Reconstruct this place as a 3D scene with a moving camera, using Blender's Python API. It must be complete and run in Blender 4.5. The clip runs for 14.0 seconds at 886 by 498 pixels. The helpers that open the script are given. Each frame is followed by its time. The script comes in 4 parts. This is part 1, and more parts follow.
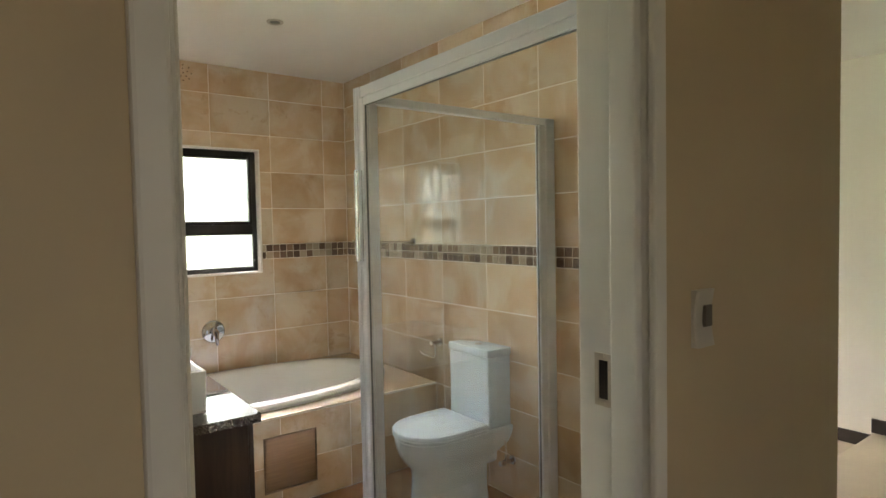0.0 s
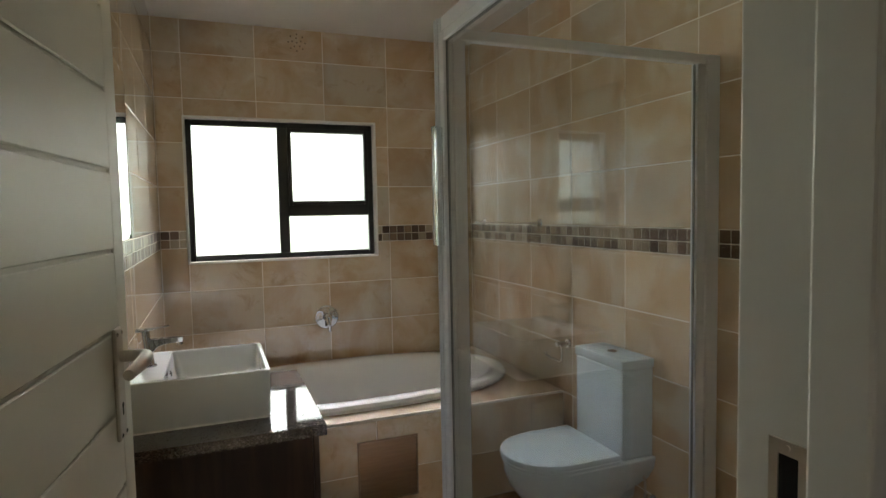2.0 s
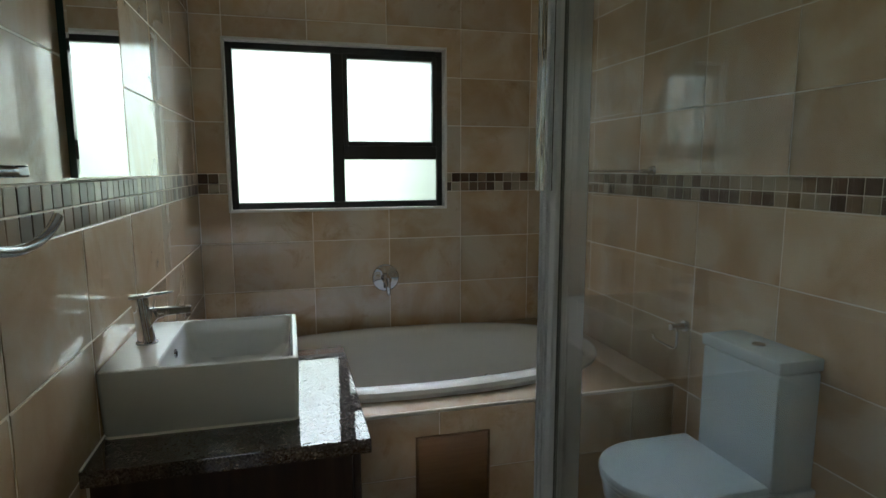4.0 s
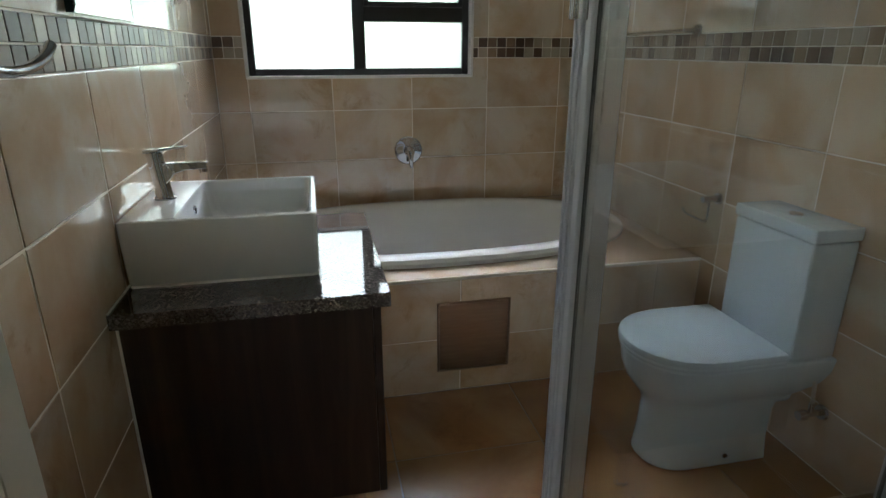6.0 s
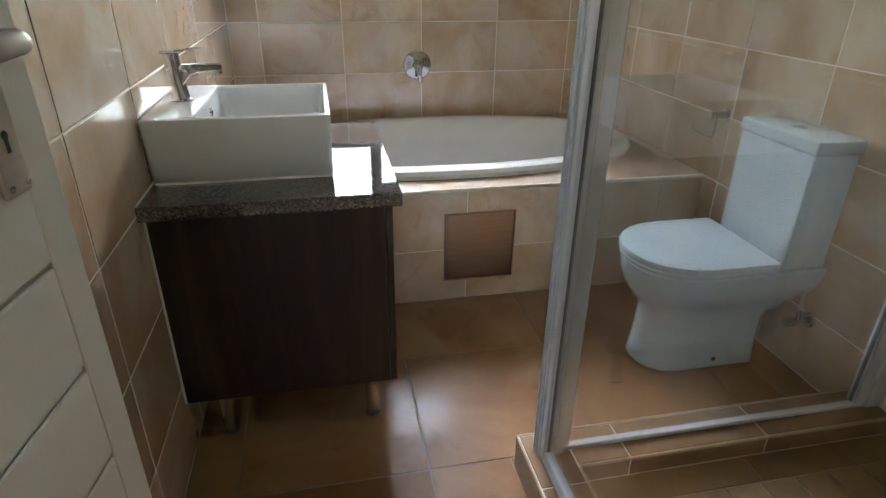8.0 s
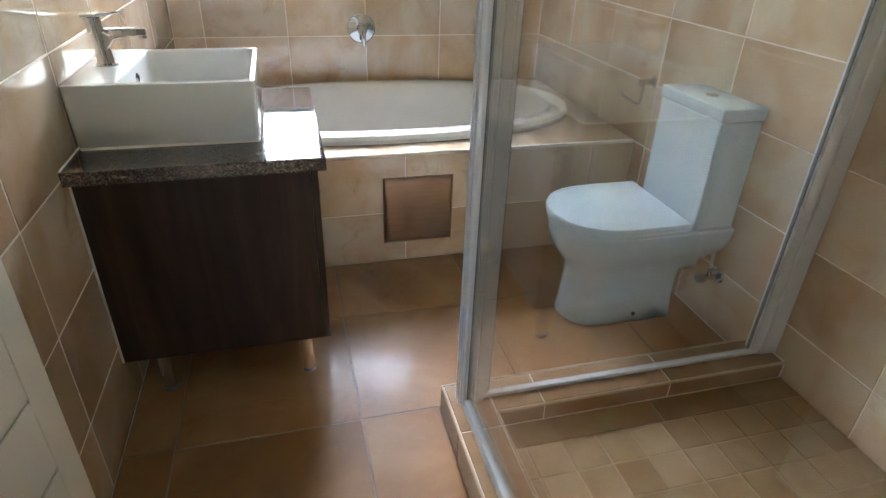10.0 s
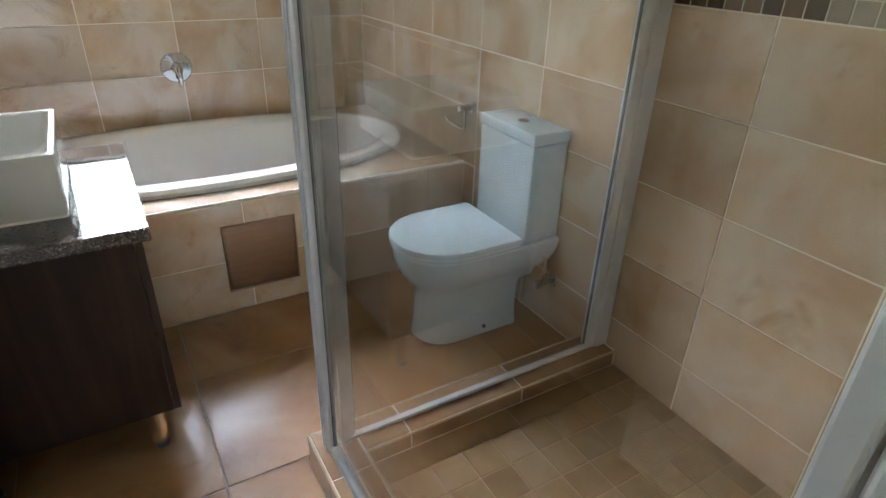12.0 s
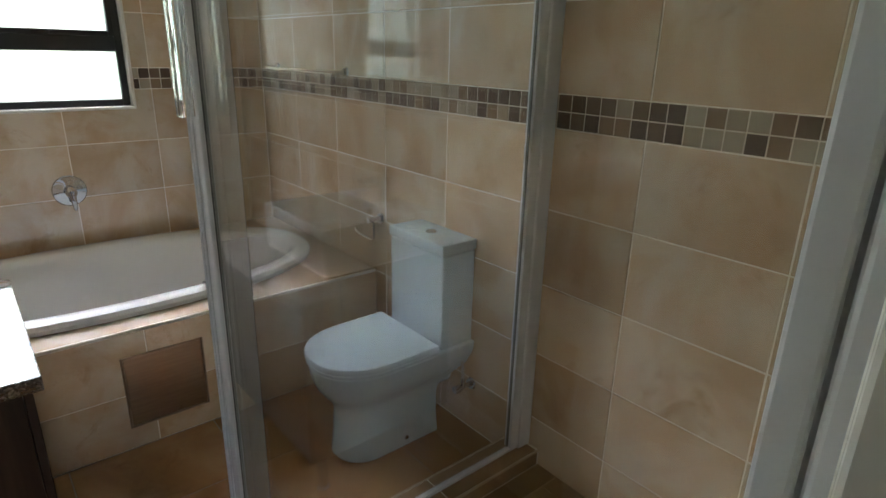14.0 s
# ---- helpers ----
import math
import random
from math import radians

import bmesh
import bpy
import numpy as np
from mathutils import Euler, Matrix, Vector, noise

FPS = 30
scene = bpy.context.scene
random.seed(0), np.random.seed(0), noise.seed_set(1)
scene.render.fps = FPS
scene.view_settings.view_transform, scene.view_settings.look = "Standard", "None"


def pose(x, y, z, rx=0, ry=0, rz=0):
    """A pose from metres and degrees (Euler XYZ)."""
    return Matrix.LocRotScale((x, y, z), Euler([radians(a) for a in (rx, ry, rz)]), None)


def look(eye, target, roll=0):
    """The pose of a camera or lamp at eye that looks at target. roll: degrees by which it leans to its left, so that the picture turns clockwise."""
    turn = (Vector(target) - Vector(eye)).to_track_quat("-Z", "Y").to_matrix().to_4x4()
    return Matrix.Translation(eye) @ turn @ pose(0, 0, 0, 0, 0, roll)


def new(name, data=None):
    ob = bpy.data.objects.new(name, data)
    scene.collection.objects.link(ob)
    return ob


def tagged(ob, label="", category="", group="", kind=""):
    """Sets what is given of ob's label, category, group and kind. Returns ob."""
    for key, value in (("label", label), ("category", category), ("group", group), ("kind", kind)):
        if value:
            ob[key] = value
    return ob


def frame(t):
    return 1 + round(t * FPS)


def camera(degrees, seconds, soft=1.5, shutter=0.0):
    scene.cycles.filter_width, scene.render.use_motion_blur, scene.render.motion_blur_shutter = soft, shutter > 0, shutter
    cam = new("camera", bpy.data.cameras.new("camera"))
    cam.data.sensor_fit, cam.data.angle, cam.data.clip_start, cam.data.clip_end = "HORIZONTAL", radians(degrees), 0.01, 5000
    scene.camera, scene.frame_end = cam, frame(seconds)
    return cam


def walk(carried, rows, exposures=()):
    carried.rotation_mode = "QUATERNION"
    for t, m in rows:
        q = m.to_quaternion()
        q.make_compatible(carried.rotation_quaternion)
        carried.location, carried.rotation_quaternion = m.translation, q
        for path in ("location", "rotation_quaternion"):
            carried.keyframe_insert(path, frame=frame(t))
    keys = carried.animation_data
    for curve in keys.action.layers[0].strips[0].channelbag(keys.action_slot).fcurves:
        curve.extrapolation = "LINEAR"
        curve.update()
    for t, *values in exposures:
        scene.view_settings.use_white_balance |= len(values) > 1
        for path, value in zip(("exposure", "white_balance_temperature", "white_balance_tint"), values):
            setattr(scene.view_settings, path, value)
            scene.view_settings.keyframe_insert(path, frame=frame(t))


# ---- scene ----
cam = camera(74.6, 14.0)
PATH = [
    (0, (0.082, 0.034, 1.445), (1.28, 1.634, 1.363), -1.1),
    (0.5, (0.204, 0.048, 1.432), (1.221, 1.768, 1.345), -0.9),
    (1, (0.312, 0.123, 1.413), (1.208, 1.908, 1.312), -1.1),
    (1.5, (0.426, 0.252, 1.421), (1.24, 2.075, 1.309), -1.0),
    (2, (0.52, 0.378, 1.41), (1.248, 2.237, 1.285), -1.1),
    (2.2, (0.565, 0.44, 1.404), (1.253, 2.313, 1.277), -1.0),
    (4.3, (0.666, 0.971, 1.345), (1.157, 2.881, 1.012), -0.2),
    (4.5, (0.667, 0.979, 1.333), (1.149, 2.884, 0.957), -0.3),
    (5, (0.67, 0.984, 1.311), (1.12, 2.872, 0.827), -0.1),
    (5.5, (0.675, 0.978, 1.291), (1.099, 2.847, 0.717), -0.0),
    (6, (0.684, 0.975, 1.273), (1.083, 2.824, 0.624), -0.0),
    (6.5, (0.678, 0.965, 1.266), (1.062, 2.792, 0.548), 0.3),
    (7, (0.669, 0.953, 1.252), (1.04, 2.759, 0.477), 0.5),
    (7.5, (0.661, 0.923, 1.241), (1.023, 2.708, 0.414), 0.8),
    (7.7, (0.655, 0.911, 1.236), (1.016, 2.686, 0.389), 0.7),
    (10, (0.75, 0.798, 1.269), (1.214, 2.477, 0.288), 2.0),
    (10.5, (0.779, 0.782, 1.3), (1.342, 2.43, 0.317), 2.0),
    (11, (0.791, 0.786, 1.32), (1.48, 2.389, 0.343), 2.1),
    (11.5, (0.793, 0.787, 1.344), (1.5954, 2.3448, 0.380), 1.8),
    (12, (0.789, 0.788, 1.366), (1.7, 2.301, 0.427), 1.8),
    (12.5, (0.774, 0.789, 1.39), (1.794, 2.27, 0.513), 1.8),
    (13, (0.767, 0.786, 1.404), (1.867, 2.251, 0.602), 1.6),
    (13.5, (0.772, 0.786, 1.423), (1.9331, 2.2418, 0.6932), 1.45),
    (14, (0.777, 0.786, 1.441), (1.998, 2.234, 0.799), 1.4),
]
EXPOSURES = [(0.0, 0.72, 7000, 13), (0.5, 0.50, 7000, 13), (1.0, 0.24, 6850, 13), (2.0, -0.27, 6700, 13), (4.5, -1.1, 6000, 4), (5.5, -0.8, 5980, 7), (7.5, 0.08, 6000, 11),
             (10.0, 0.78, 6050, 12), (11.0, 0.72, 6050, 12), (12.5, 0.4, 6100, 12), (14.0, -0.05, 6250, 12)]
walk(cam, [(t, look(*p)) for t, *p in PATH], EXPOSURES)

# ---- plan ----
XL, XR, YB, HC = 0.23, 2.17, 4.045, 2.535      # left, right and back wall faces, ceiling
YF, YH = 0.82, 0.662                           # front wall: bathroom face, hall face
DX0, DX1, DH = 0.213, 1.03, 2.06                # doorway
WX0, WX1, WZ0, WZ1 = 0.37, 1.505, 1.137, 1.992  # window opening
BAND0, BAND1 = 1.232, 1.332                    # mosaic band
TW, TH = 0.403, 0.253                          # wall tile pitch

# ---- world and lights ----
world = bpy.data.worlds.new("daylight")
scene.world = world
world.use_nodes = True
wn = world.node_tree.nodes
sky = wn.new("ShaderNodeTexSky")
sky.sky_type, sky.sun_disc = "NISHITA", False
sky.sun_elevation, sky.sun_rotation = radians(50), radians(200)
world.node_tree.links.new(sky.outputs[0], wn["Background"].inputs[0])
wn["Background"].inputs[1].default_value = 0.12
BACKDROP = 112.0       # brightness of the daylight beyond the frosted window
HALL_LIGHT = 1.75    # watts of the fill lamp added in the hall, out of view


def lamp(name, m, sx, sy, watts, colour):
    data = bpy.data.lights.new(name, "AREA")
    data.shape, data.size, data.size_y, data.energy, data.color = "RECTANGLE", sx, sy, watts, colour
    ob = new(name, data)
    ob.matrix_world = m
    return ob


# Added warm fill behind the viewpoint; no such source is known.
lamp("hall_daylight", look((-0.1, -1.42, 1.5), (0.1, 0.6, 1.3)), 0.9, 1.2, HALL_LIGHT, (1.0, 0.86, 0.66))


# ---- materials ----
def material(name):
    m = bpy.data.materials.new(name)
    m.use_nodes = True
    n, l = m.node_tree.nodes, m.node_tree.links
    return m, n, l, n["Principled BSDF"]


def noise_node(n, l, vec, scale, detail=4, rough=0.55, distort=0.0):
    t = n.new("ShaderNodeTexNoise")
    t.inputs["Scale"].default_value, t.inputs["Detail"].default_value = scale, detail
    t.inputs["Roughness"].default_value, t.inputs["Distortion"].default_value = rough, distort
    if vec is not None:
        l.new(vec, t.inputs["Vector"])
    return t.outputs["Fac"]


def ramp(n, l, fac, stops):
    r = n.new("ShaderNodeValToRGB")
    e = r.color_ramp.elements
    while len(e) < len(stops):
        e.new(0.5)
    for el, (p, c) in zip(e, stops):
        el.position, el.color = p, (*c, 1)
    l.new(fac, r.inputs[0])
    return r.outputs[0]


def mix(n, l, fac, a, b, mode="MIX"):
    x = n.new("ShaderNodeMix")
    x.data_type, x.blend_type = "RGBA", mode
    for sock, v in ((x.inputs[0], fac), (x.inputs[6], a), (x.inputs[7], b)):
        if isinstance(v, bpy.types.NodeSocket):
            l.new(v, sock)
        elif isinstance(v, (int, float)):
            sock.default_value = v
        else:
            sock.default_value = (*v, 1)
    return x.outputs[2]


def maths(n, l, op, a, b):
    x = n.new("ShaderNodeMath")
    x.operation = op
    for i, v in enumerate((a, b)):
        if isinstance(v, bpy.types.NodeSocket):
            l.new(v, x.inputs[i])
        else:
            x.inputs[i].default_value = v
    return x.outputs[0]


def bump(n, l, bsdf, height, strength, dist=0.002):
    b = n.new("ShaderNodeBump")
    b.inputs["Strength"].default_value, b.inputs["Distance"].default_value = strength, dist
    l.new(height, b.inputs["Height"])
    l.new(b.outputs[0], bsdf.inputs["Normal"])


def position(n):
    return n.new("ShaderNodeNewGeometry").outputs["Position"]


def shifted(n, l):
    """World position, moved by a random step for each piece, so that no two tiles share a cloud."""
    p, r = position(n), n.new("ShaderNodeObjectInfo").outputs["Random"]
    v = n.new("ShaderNodeVectorMath")
    v.operation = "MULTIPLY_ADD"
    c = n.new("ShaderNodeCombineXYZ")
    for i, k in enumerate((37.0, 61.0, 23.0)):
        l.new(maths(n, l, "MULTIPLY", r, k), c.inputs[i])
    l.new(p, v.inputs[0])
    v.inputs[1].default_value = (1, 1, 1)
    l.new(c.outputs[0], v.inputs[2])
    return v.outputs[0], r


def tile_material(name, light, mid, dark, stain, rough, gloss_wave, scale=2.6, coat=0.0):
    m, n, l, p = material(name)
    v, r = shifted(n, l)
    cloud = noise_node(n, l, v, scale, 5, 0.55, 0.6)
    base = ramp(n, l, cloud, [(0.36, dark), (0.49, mid), (0.62, light)])
    fine = noise_node(n, l, v, scale * 9, 6, 0.65)
    base = mix(n, l, maths(n, l, "MULTIPLY", fine, 0.35), base, mid)
    blot = noise_node(n, l, v, scale * 1.5, 9, 0.72, 0.5)
    spots = ramp(n, l, blot, [(0.565, (0, 0, 0)), (0.70, (1, 1, 1))])
    base = mix(n, l, maths(n, l, "MULTIPLY", spots, 0.72), base, stain)
    tone = n.new("ShaderNodeHueSaturation")
    l.new(maths(n, l, "ADD", maths(n, l, "MULTIPLY", r, 0.22), 0.88), tone.inputs["Value"])
    l.new(base, tone.inputs["Color"])
    l.new(tone.outputs[0], p.inputs["Base Color"])
    l.new(maths(n, l, "ADD", maths(n, l, "MULTIPLY", fine, 0.02), rough), p.inputs["Roughness"])
    p.inputs["Coat Weight"].default_value, p.inputs["Coat Roughness"].default_value, p.inputs["Coat IOR"].default_value = min(coat, 1.0), 0.028, 1.5 + 0.28 * (coat > 0.5)
    p.inputs["Specular IOR Level"].default_value = 0.5 + 0.4 * (coat > 0.5)
    bump(n, l, p, noise_node(n, l, v, 7, 2), gloss_wave, 0.004)
    return m


def plain(name, colour, rough=0.4, metal=0.0, vary=0.06, scale=6.0, relief=0.0, fine=60.0, coat=0.0, stretch=(1, 1, 1)):
    m, n, l, p = material(name)
    mp = n.new("ShaderNodeMapping")
    mp.inputs["Scale"].default_value = stretch
    l.new(position(n), mp.inputs["Vector"])
    f = noise_node(n, l, mp.outputs[0], scale, 5)
    g = noise_node(n, l, mp.outputs[0], fine, 3)
    lo, hi = [c * (1 - vary) for c in colour], [min(1, c * (1 + vary)) for c in colour]
    c = ramp(n, l, f, [(0.3, lo), (0.7, hi)])
    c = mix(n, l, maths(n, l, "MULTIPLY", g, vary * 2), c, lo)
    l.new(c, p.inputs["Base Color"])
    l.new(maths(n, l, "ADD", maths(n, l, "MULTIPLY", g, min(0.1, rough)), max(0.0, rough - min(0.05, rough / 2))), p.inputs["Roughness"])
    p.inputs["Metallic"].default_value = metal
    p.inputs["Coat Weight"].default_value = coat
    if relief:
        bump(n, l, p, g, relief, 0.001)
    return m


WALL_TILE = tile_material("beige_wall_tile", (0.725, 0.622, 0.49), (0.65, 0.487, 0.33), (0.565, 0.38, 0.225), (0.43, 0.265, 0.132), 0.25, 0.012, 3.2, 1.0)
FLOOR_TILE = tile_material("tan_floor_tile", (0.35, 0.205, 0.095), (0.295, 0.155, 0.064), (0.24, 0.12, 0.045), (0.20, 0.098, 0.038), 0.25, 0.05, 2.2, 0.35)
SHOWER_TILE = tile_material("shower_floor_tile", (0.345, 0.245, 0.135), (0.285, 0.190, 0.092), (0.225, 0.138, 0.060), (0.17, 0.098, 0.042), 0.30, 0.12, 5)
KERB_TILE = tile_material("brown_kerb_tile", (0.34, 0.225, 0.125), (0.27, 0.165, 0.082), (0.21, 0.12, 0.055), (0.16, 0.085, 0.038), 0.28, 0.05, 4, 0.3)
GROUT = plain("cream_grout", (0.84, 0.77, 0.66), 0.85, 0, 0.12, 9, 0.3, 300)
PLASTER = plain("white_ceiling_paint", (0.82, 0.80, 0.76), 0.75, 0, 0.02, 2, 0.08, 200)
HALL_PAINT = plain("beige_hall_paint", (0.50, 0.41, 0.28), 0.6, 0, 0.04, 1.6, 0.12, 180)
PALE_PAINT = plain("pale_room_paint", (0.66, 0.62, 0.54), 0.6, 0, 0.03, 1.6, 0.12, 180)
HALL_FLOOR = plain("beige_hall_floor", (0.55, 0.45, 0.32), 0.3, 0, 0.1, 3)
FLOOR_GROUT = plain("brown_floor_grout", (0.24, 0.17, 0.11), 0.85, 0, 0.15, 9, 0.3, 300)
SHOWER_GROUT = plain("tan_shower_grout", (0.40, 0.285, 0.175), 0.85, 0, 0.12, 9, 0.3, 300)
KERB_TRIM = plain("light_tan_kerb_trim", (0.50, 0.40, 0.28), 0.6, 0, 0.15, 12)
SKIRT = plain("dark_skirting", (0.03, 0.022, 0.018), 0.35, 0, 0.2, 20)
DOOR_PAINT = plain("white_door_paint", (0.72, 0.70, 0.64), 0.35, 0, 0.03, 3, 0.10, 90)
FRAME_PAINT = plain("white_frame_enamel", (0.66, 0.655, 0.63), 0.3, 0, 0.03, 4, 0.05, 90)
REVEAL = plain("white_window_reveal", (0.84, 0.82, 0.79), 0.45, 0, 0.03)
BLACK_ALU = plain("black_window_aluminium", (0.018, 0.017, 0.017), 0.35, 0, 0.2)
ALU = plain("grey_white_shower_aluminium", (0.63, 0.665, 0.73), 0.34, 0.0, 0.01, 5, 0, 60, 0.0)
GASKET = plain("dark_gasket", (0.10, 0.11, 0.12), 0.5)
CHROME = plain("chrome", (0.52, 0.53, 0.56), 0.04, 1.0, 0.02)
STEEL = plain("brushed_steel", (0.55, 0.50, 0.44), 0.30, 1.0, 0.06, 8, 0.1, 90, 0, (1, 1, 12))
PANEL_STEEL = plain("bronze_steel", (0.30, 0.22, 0.155), 0.30, 1.0, 0.08, 8, 0.1, 90, 0, (1, 1, 12))
# White china with the cool skylight on the toilet put into its colour.
CHINA = plain("white_china_cool_lit", (0.63, 0.745, 0.795), 0.03, 0, 0.015, 3, 0, 30, 0.5)
LEG_CHROME = plain("leg_chrome", (0.68, 0.67, 0.66), 0.12, 1.0, 0.05)
CERAMIC = plain("white_glazed_ceramic", (0.76, 0.775, 0.78), 0.03, 0, 0.015, 3, 0, 30, 0.5)
ACRYLIC = plain("white_bath_acrylic", (0.87, 0.87, 0.85), 0.14, 0, 0.02, 3, 0, 30, 0.3)
SILICONE = plain("white_silicone", (0.78, 0.76, 0.72), 0.5)
# Holes are solid plugs, their shade painted dark; also the dark screw cap.
DARK = plain("hole_shade_and_dark_cap", (0.015, 0.013, 0.012), 0.8)
# Vent holes are solid discs with the shade inside painted brown.
VENT_BROWN = plain("brown_hole_shade", (0.16, 0.10, 0.055), 0.8)
SWITCH_WHITE = plain("white_switch_plastic", (0.50, 0.48, 0.43), 0.35)
SWITCH_GREY = plain("grey_switch_rocker", (0.10, 0.085, 0.07), 0.35)


def wood_material():
    m, n, l, p = material("dark_wenge_wood")
    mp = n.new("ShaderNodeMapping")
    mp.inputs["Scale"].default_value = (6, 6, 0.45)
    l.new(position(n), mp.inputs["Vector"])
    g = noise_node(n, l, mp.outputs[0], 3.0, 8, 0.62, 0.8)
    s = noise_node(n, l, mp.outputs[0], 24.0, 4, 0.6)
    c = ramp(n, l, g, [(0.32, (0.014, 0.007, 0.005)), (0.52, (0.034, 0.018, 0.012)), (0.72, (0.060, 0.032, 0.021))])
    l.new(mix(n, l, maths(n, l, "MULTIPLY", s, 0.25), c, (0.02, 0.01, 0.007)), p.inputs["Base Color"])
    p.inputs["Roughness"].default_value = 0.42
    bump(n, l, p, s, 0.12, 0.001)
    return m


def granite_material():
    m, n, l, p = material("speckled_granite")
    v = position(n)
    vor = n.new("ShaderNodeTexVoronoi")
    vor.inputs["Scale"].default_value = 260
    l.new(v, vor.inputs["Vector"])
    sep = n.new("ShaderNodeSeparateColor")
    l.new(vor.outputs["Color"], sep.inputs[0])
    c = ramp(n, l, sep.outputs[0], [(0.12, (0.028, 0.024, 0.022)), (0.45, (0.065, 0.053, 0.047)), (0.75, (0.11, 0.09, 0.078)), (0.95, (0.19, 0.165, 0.15))])
    big = noise_node(n, l, v, 45, 4)
    l.new(mix(n, l, maths(n, l, "MULTIPLY", big, 0.6), c, (0.07, 0.058, 0.053)), p.inputs["Base Color"])
    p.inputs["Roughness"].default_value, p.inputs["IOR"].default_value = 0.03, 2.1
    return m


def mosaic_material():
    m, n, l, p = material("glass_stone_mosaic")
    v, r = shifted(n, l)
    c = ramp(n, l, r, [(0.0, (0.075, 0.042, 0.027)), (0.26, (0.145, 0.088, 0.055)), (0.48, (0.25, 0.165, 0.10)), (0.66, (0.40, 0.33, 0.24)), (0.84, (0.46, 0.40, 0.31))])
    n_ramp = [x for x in n if x.type == "VALTORGB"][-1]
    n_ramp.color_ramp.interpolation = "CONSTANT"
    f = noise_node(n, l, v, 40, 4)
    l.new(mix(n, l, maths(n, l, "MULTIPLY", f, 0.22), c, (0.20, 0.14, 0.09)), p.inputs["Base Color"])
    p.inputs["Roughness"].default_value = 0.30
    p.inputs["Coat Weight"].default_value, p.inputs["Coat Roughness"].default_value = 0.15, 0.08
    return m


def clear_glass(name, tint, rough=0.0):
    m, n, l, p = material(name)
    p.inputs["Base Color"].default_value = (*tint, 1)
    p.inputs["Transmission Weight"].default_value, p.inputs["Roughness"].default_value, p.inputs["IOR"].default_value = 1.0, rough, 1.45
    return m


def thin_glass(name, tint):
    """A thin clear pane: straight-through view with a faint mirror image."""
    m, n, l, p = material(name)
    n.remove(p)
    t, g, f, x = n.new("ShaderNodeBsdfTransparent"), n.new("ShaderNodeBsdfGlossy"), n.new("ShaderNodeLayerWeight"), n.new("ShaderNodeMixShader")
    t.inputs[0].default_value, g.inputs["Roughness"].default_value = (*tint, 1), 0.01
    edge = maths(n, l, "POWER", f.outputs["Facing"], 4.0)
    l.new(maths(n, l, "ADD", maths(n, l, "MULTIPLY", edge, 1.15), 0.055), x.inputs[0])
    l.new(t.outputs[0], x.inputs[1])
    l.new(g.outputs[0], x.inputs[2])
    l.new(x.outputs[0], n["Material Output"].inputs[0])
    return m


def mirror_material():
    m, n, l, p = material("silvered_mirror")
    p.inputs["Base Color"].default_value, p.inputs["Metallic"].default_value, p.inputs["Roughness"].default_value = (0.86, 0.89, 0.87, 1), 1.0, 0.01
    return m


def backdrop_material():
    m, n, l, p = material("bright_garden_and_sky")
    n.remove(p)
    e = n.new("ShaderNodeEmission")
    v = position(n)
    f = noise_node(n, l, v, 0.55, 3, 0.5, 0.4)
    c = ramp(n, l, f, [(0.42, (0.10, 0.13, 0.085)), (0.56, (0.32, 0.36, 0.30)), (0.66, (0.66, 0.68, 0.69))])
    sep = n.new("ShaderNodeSeparateXYZ")
    l.new(v, sep.inputs[0])
    hi = ramp(n, l, maths(n, l, "MULTIPLY", sep.outputs[2], 0.2), [(0.40, (0, 0, 0)), (0.85, (1, 1, 1))])
    l.new(mix(n, l, hi, c, (0.87, 0.90, 1.0)), e.inputs[0])
    e.inputs[1].default_value = BACKDROP
    l.new(e.outputs[0], n["Material Output"].inputs[0])
    return m


WOOD, GRANITE, MOSAIC = wood_material(), granite_material(), mosaic_material()
SHOWER_GLASS = thin_glass("clear_shower_glass", (0.965, 0.975, 0.98))
FROSTED = clear_glass("frosted_window_glass", (0.118, 0.123, 0.120), 0.46)
PERSPEX = clear_glass("clear_handle_acrylic", (0.93, 0.96, 0.97), 0.08)
MIRROR, GLASS_EDGE = mirror_material(), plain("green_glass_edge", (0.02, 0.05, 0.045), 0.15)


# ---- building helpers ----
def part(name, bm, mat, parent=None, label="", smooth=False):
    me = bpy.data.meshes.new(name)
    bmesh.ops.recalc_face_normals(bm, faces=bm.faces)
    if smooth:
        for f in bm.faces:
            f.smooth = True
        for e in bm.edges:
            if len(e.link_faces) == 2 and e.calc_face_angle(0) > 0.65:
                e.smooth = False
    bm.to_mesh(me)
    bm.free()
    me.materials.append(mat)
    ob = new(name, me)
    if parent is not None:
        ob.parent = parent
    if label:
        ob["label"] = label
    return ob


def empty(name, label, category, group="", kind=""):
    return tagged(new(name), label, category, group, kind)


def bm_new():
    return bmesh.new()


def box(bm, x0, x1, y0, y1, z0, z1, bevel=0.0, seg=2):
    made = bmesh.ops.create_cube(bm, size=1, matrix=Matrix.Translation(((x0 + x1) / 2, (y0 + y1) / 2, (z0 + z1) / 2)) @ Matrix.Diagonal((abs(x1 - x0), abs(y1 - y0), abs(z1 - z0), 1)))
    if bevel:
        edges = {e for v in made["verts"] for e in v.link_edges}
        bmesh.ops.bevel(bm, geom=list(edges), offset=bevel, segments=seg, affect="EDGES", profile=0.5)
    return bm


def boxed(x0, x1, y0, y1, z0, z1, bevel=0.0, seg=2):
    return box(bm_new(), x0, x1, y0, y1, z0, z1, bevel, seg)


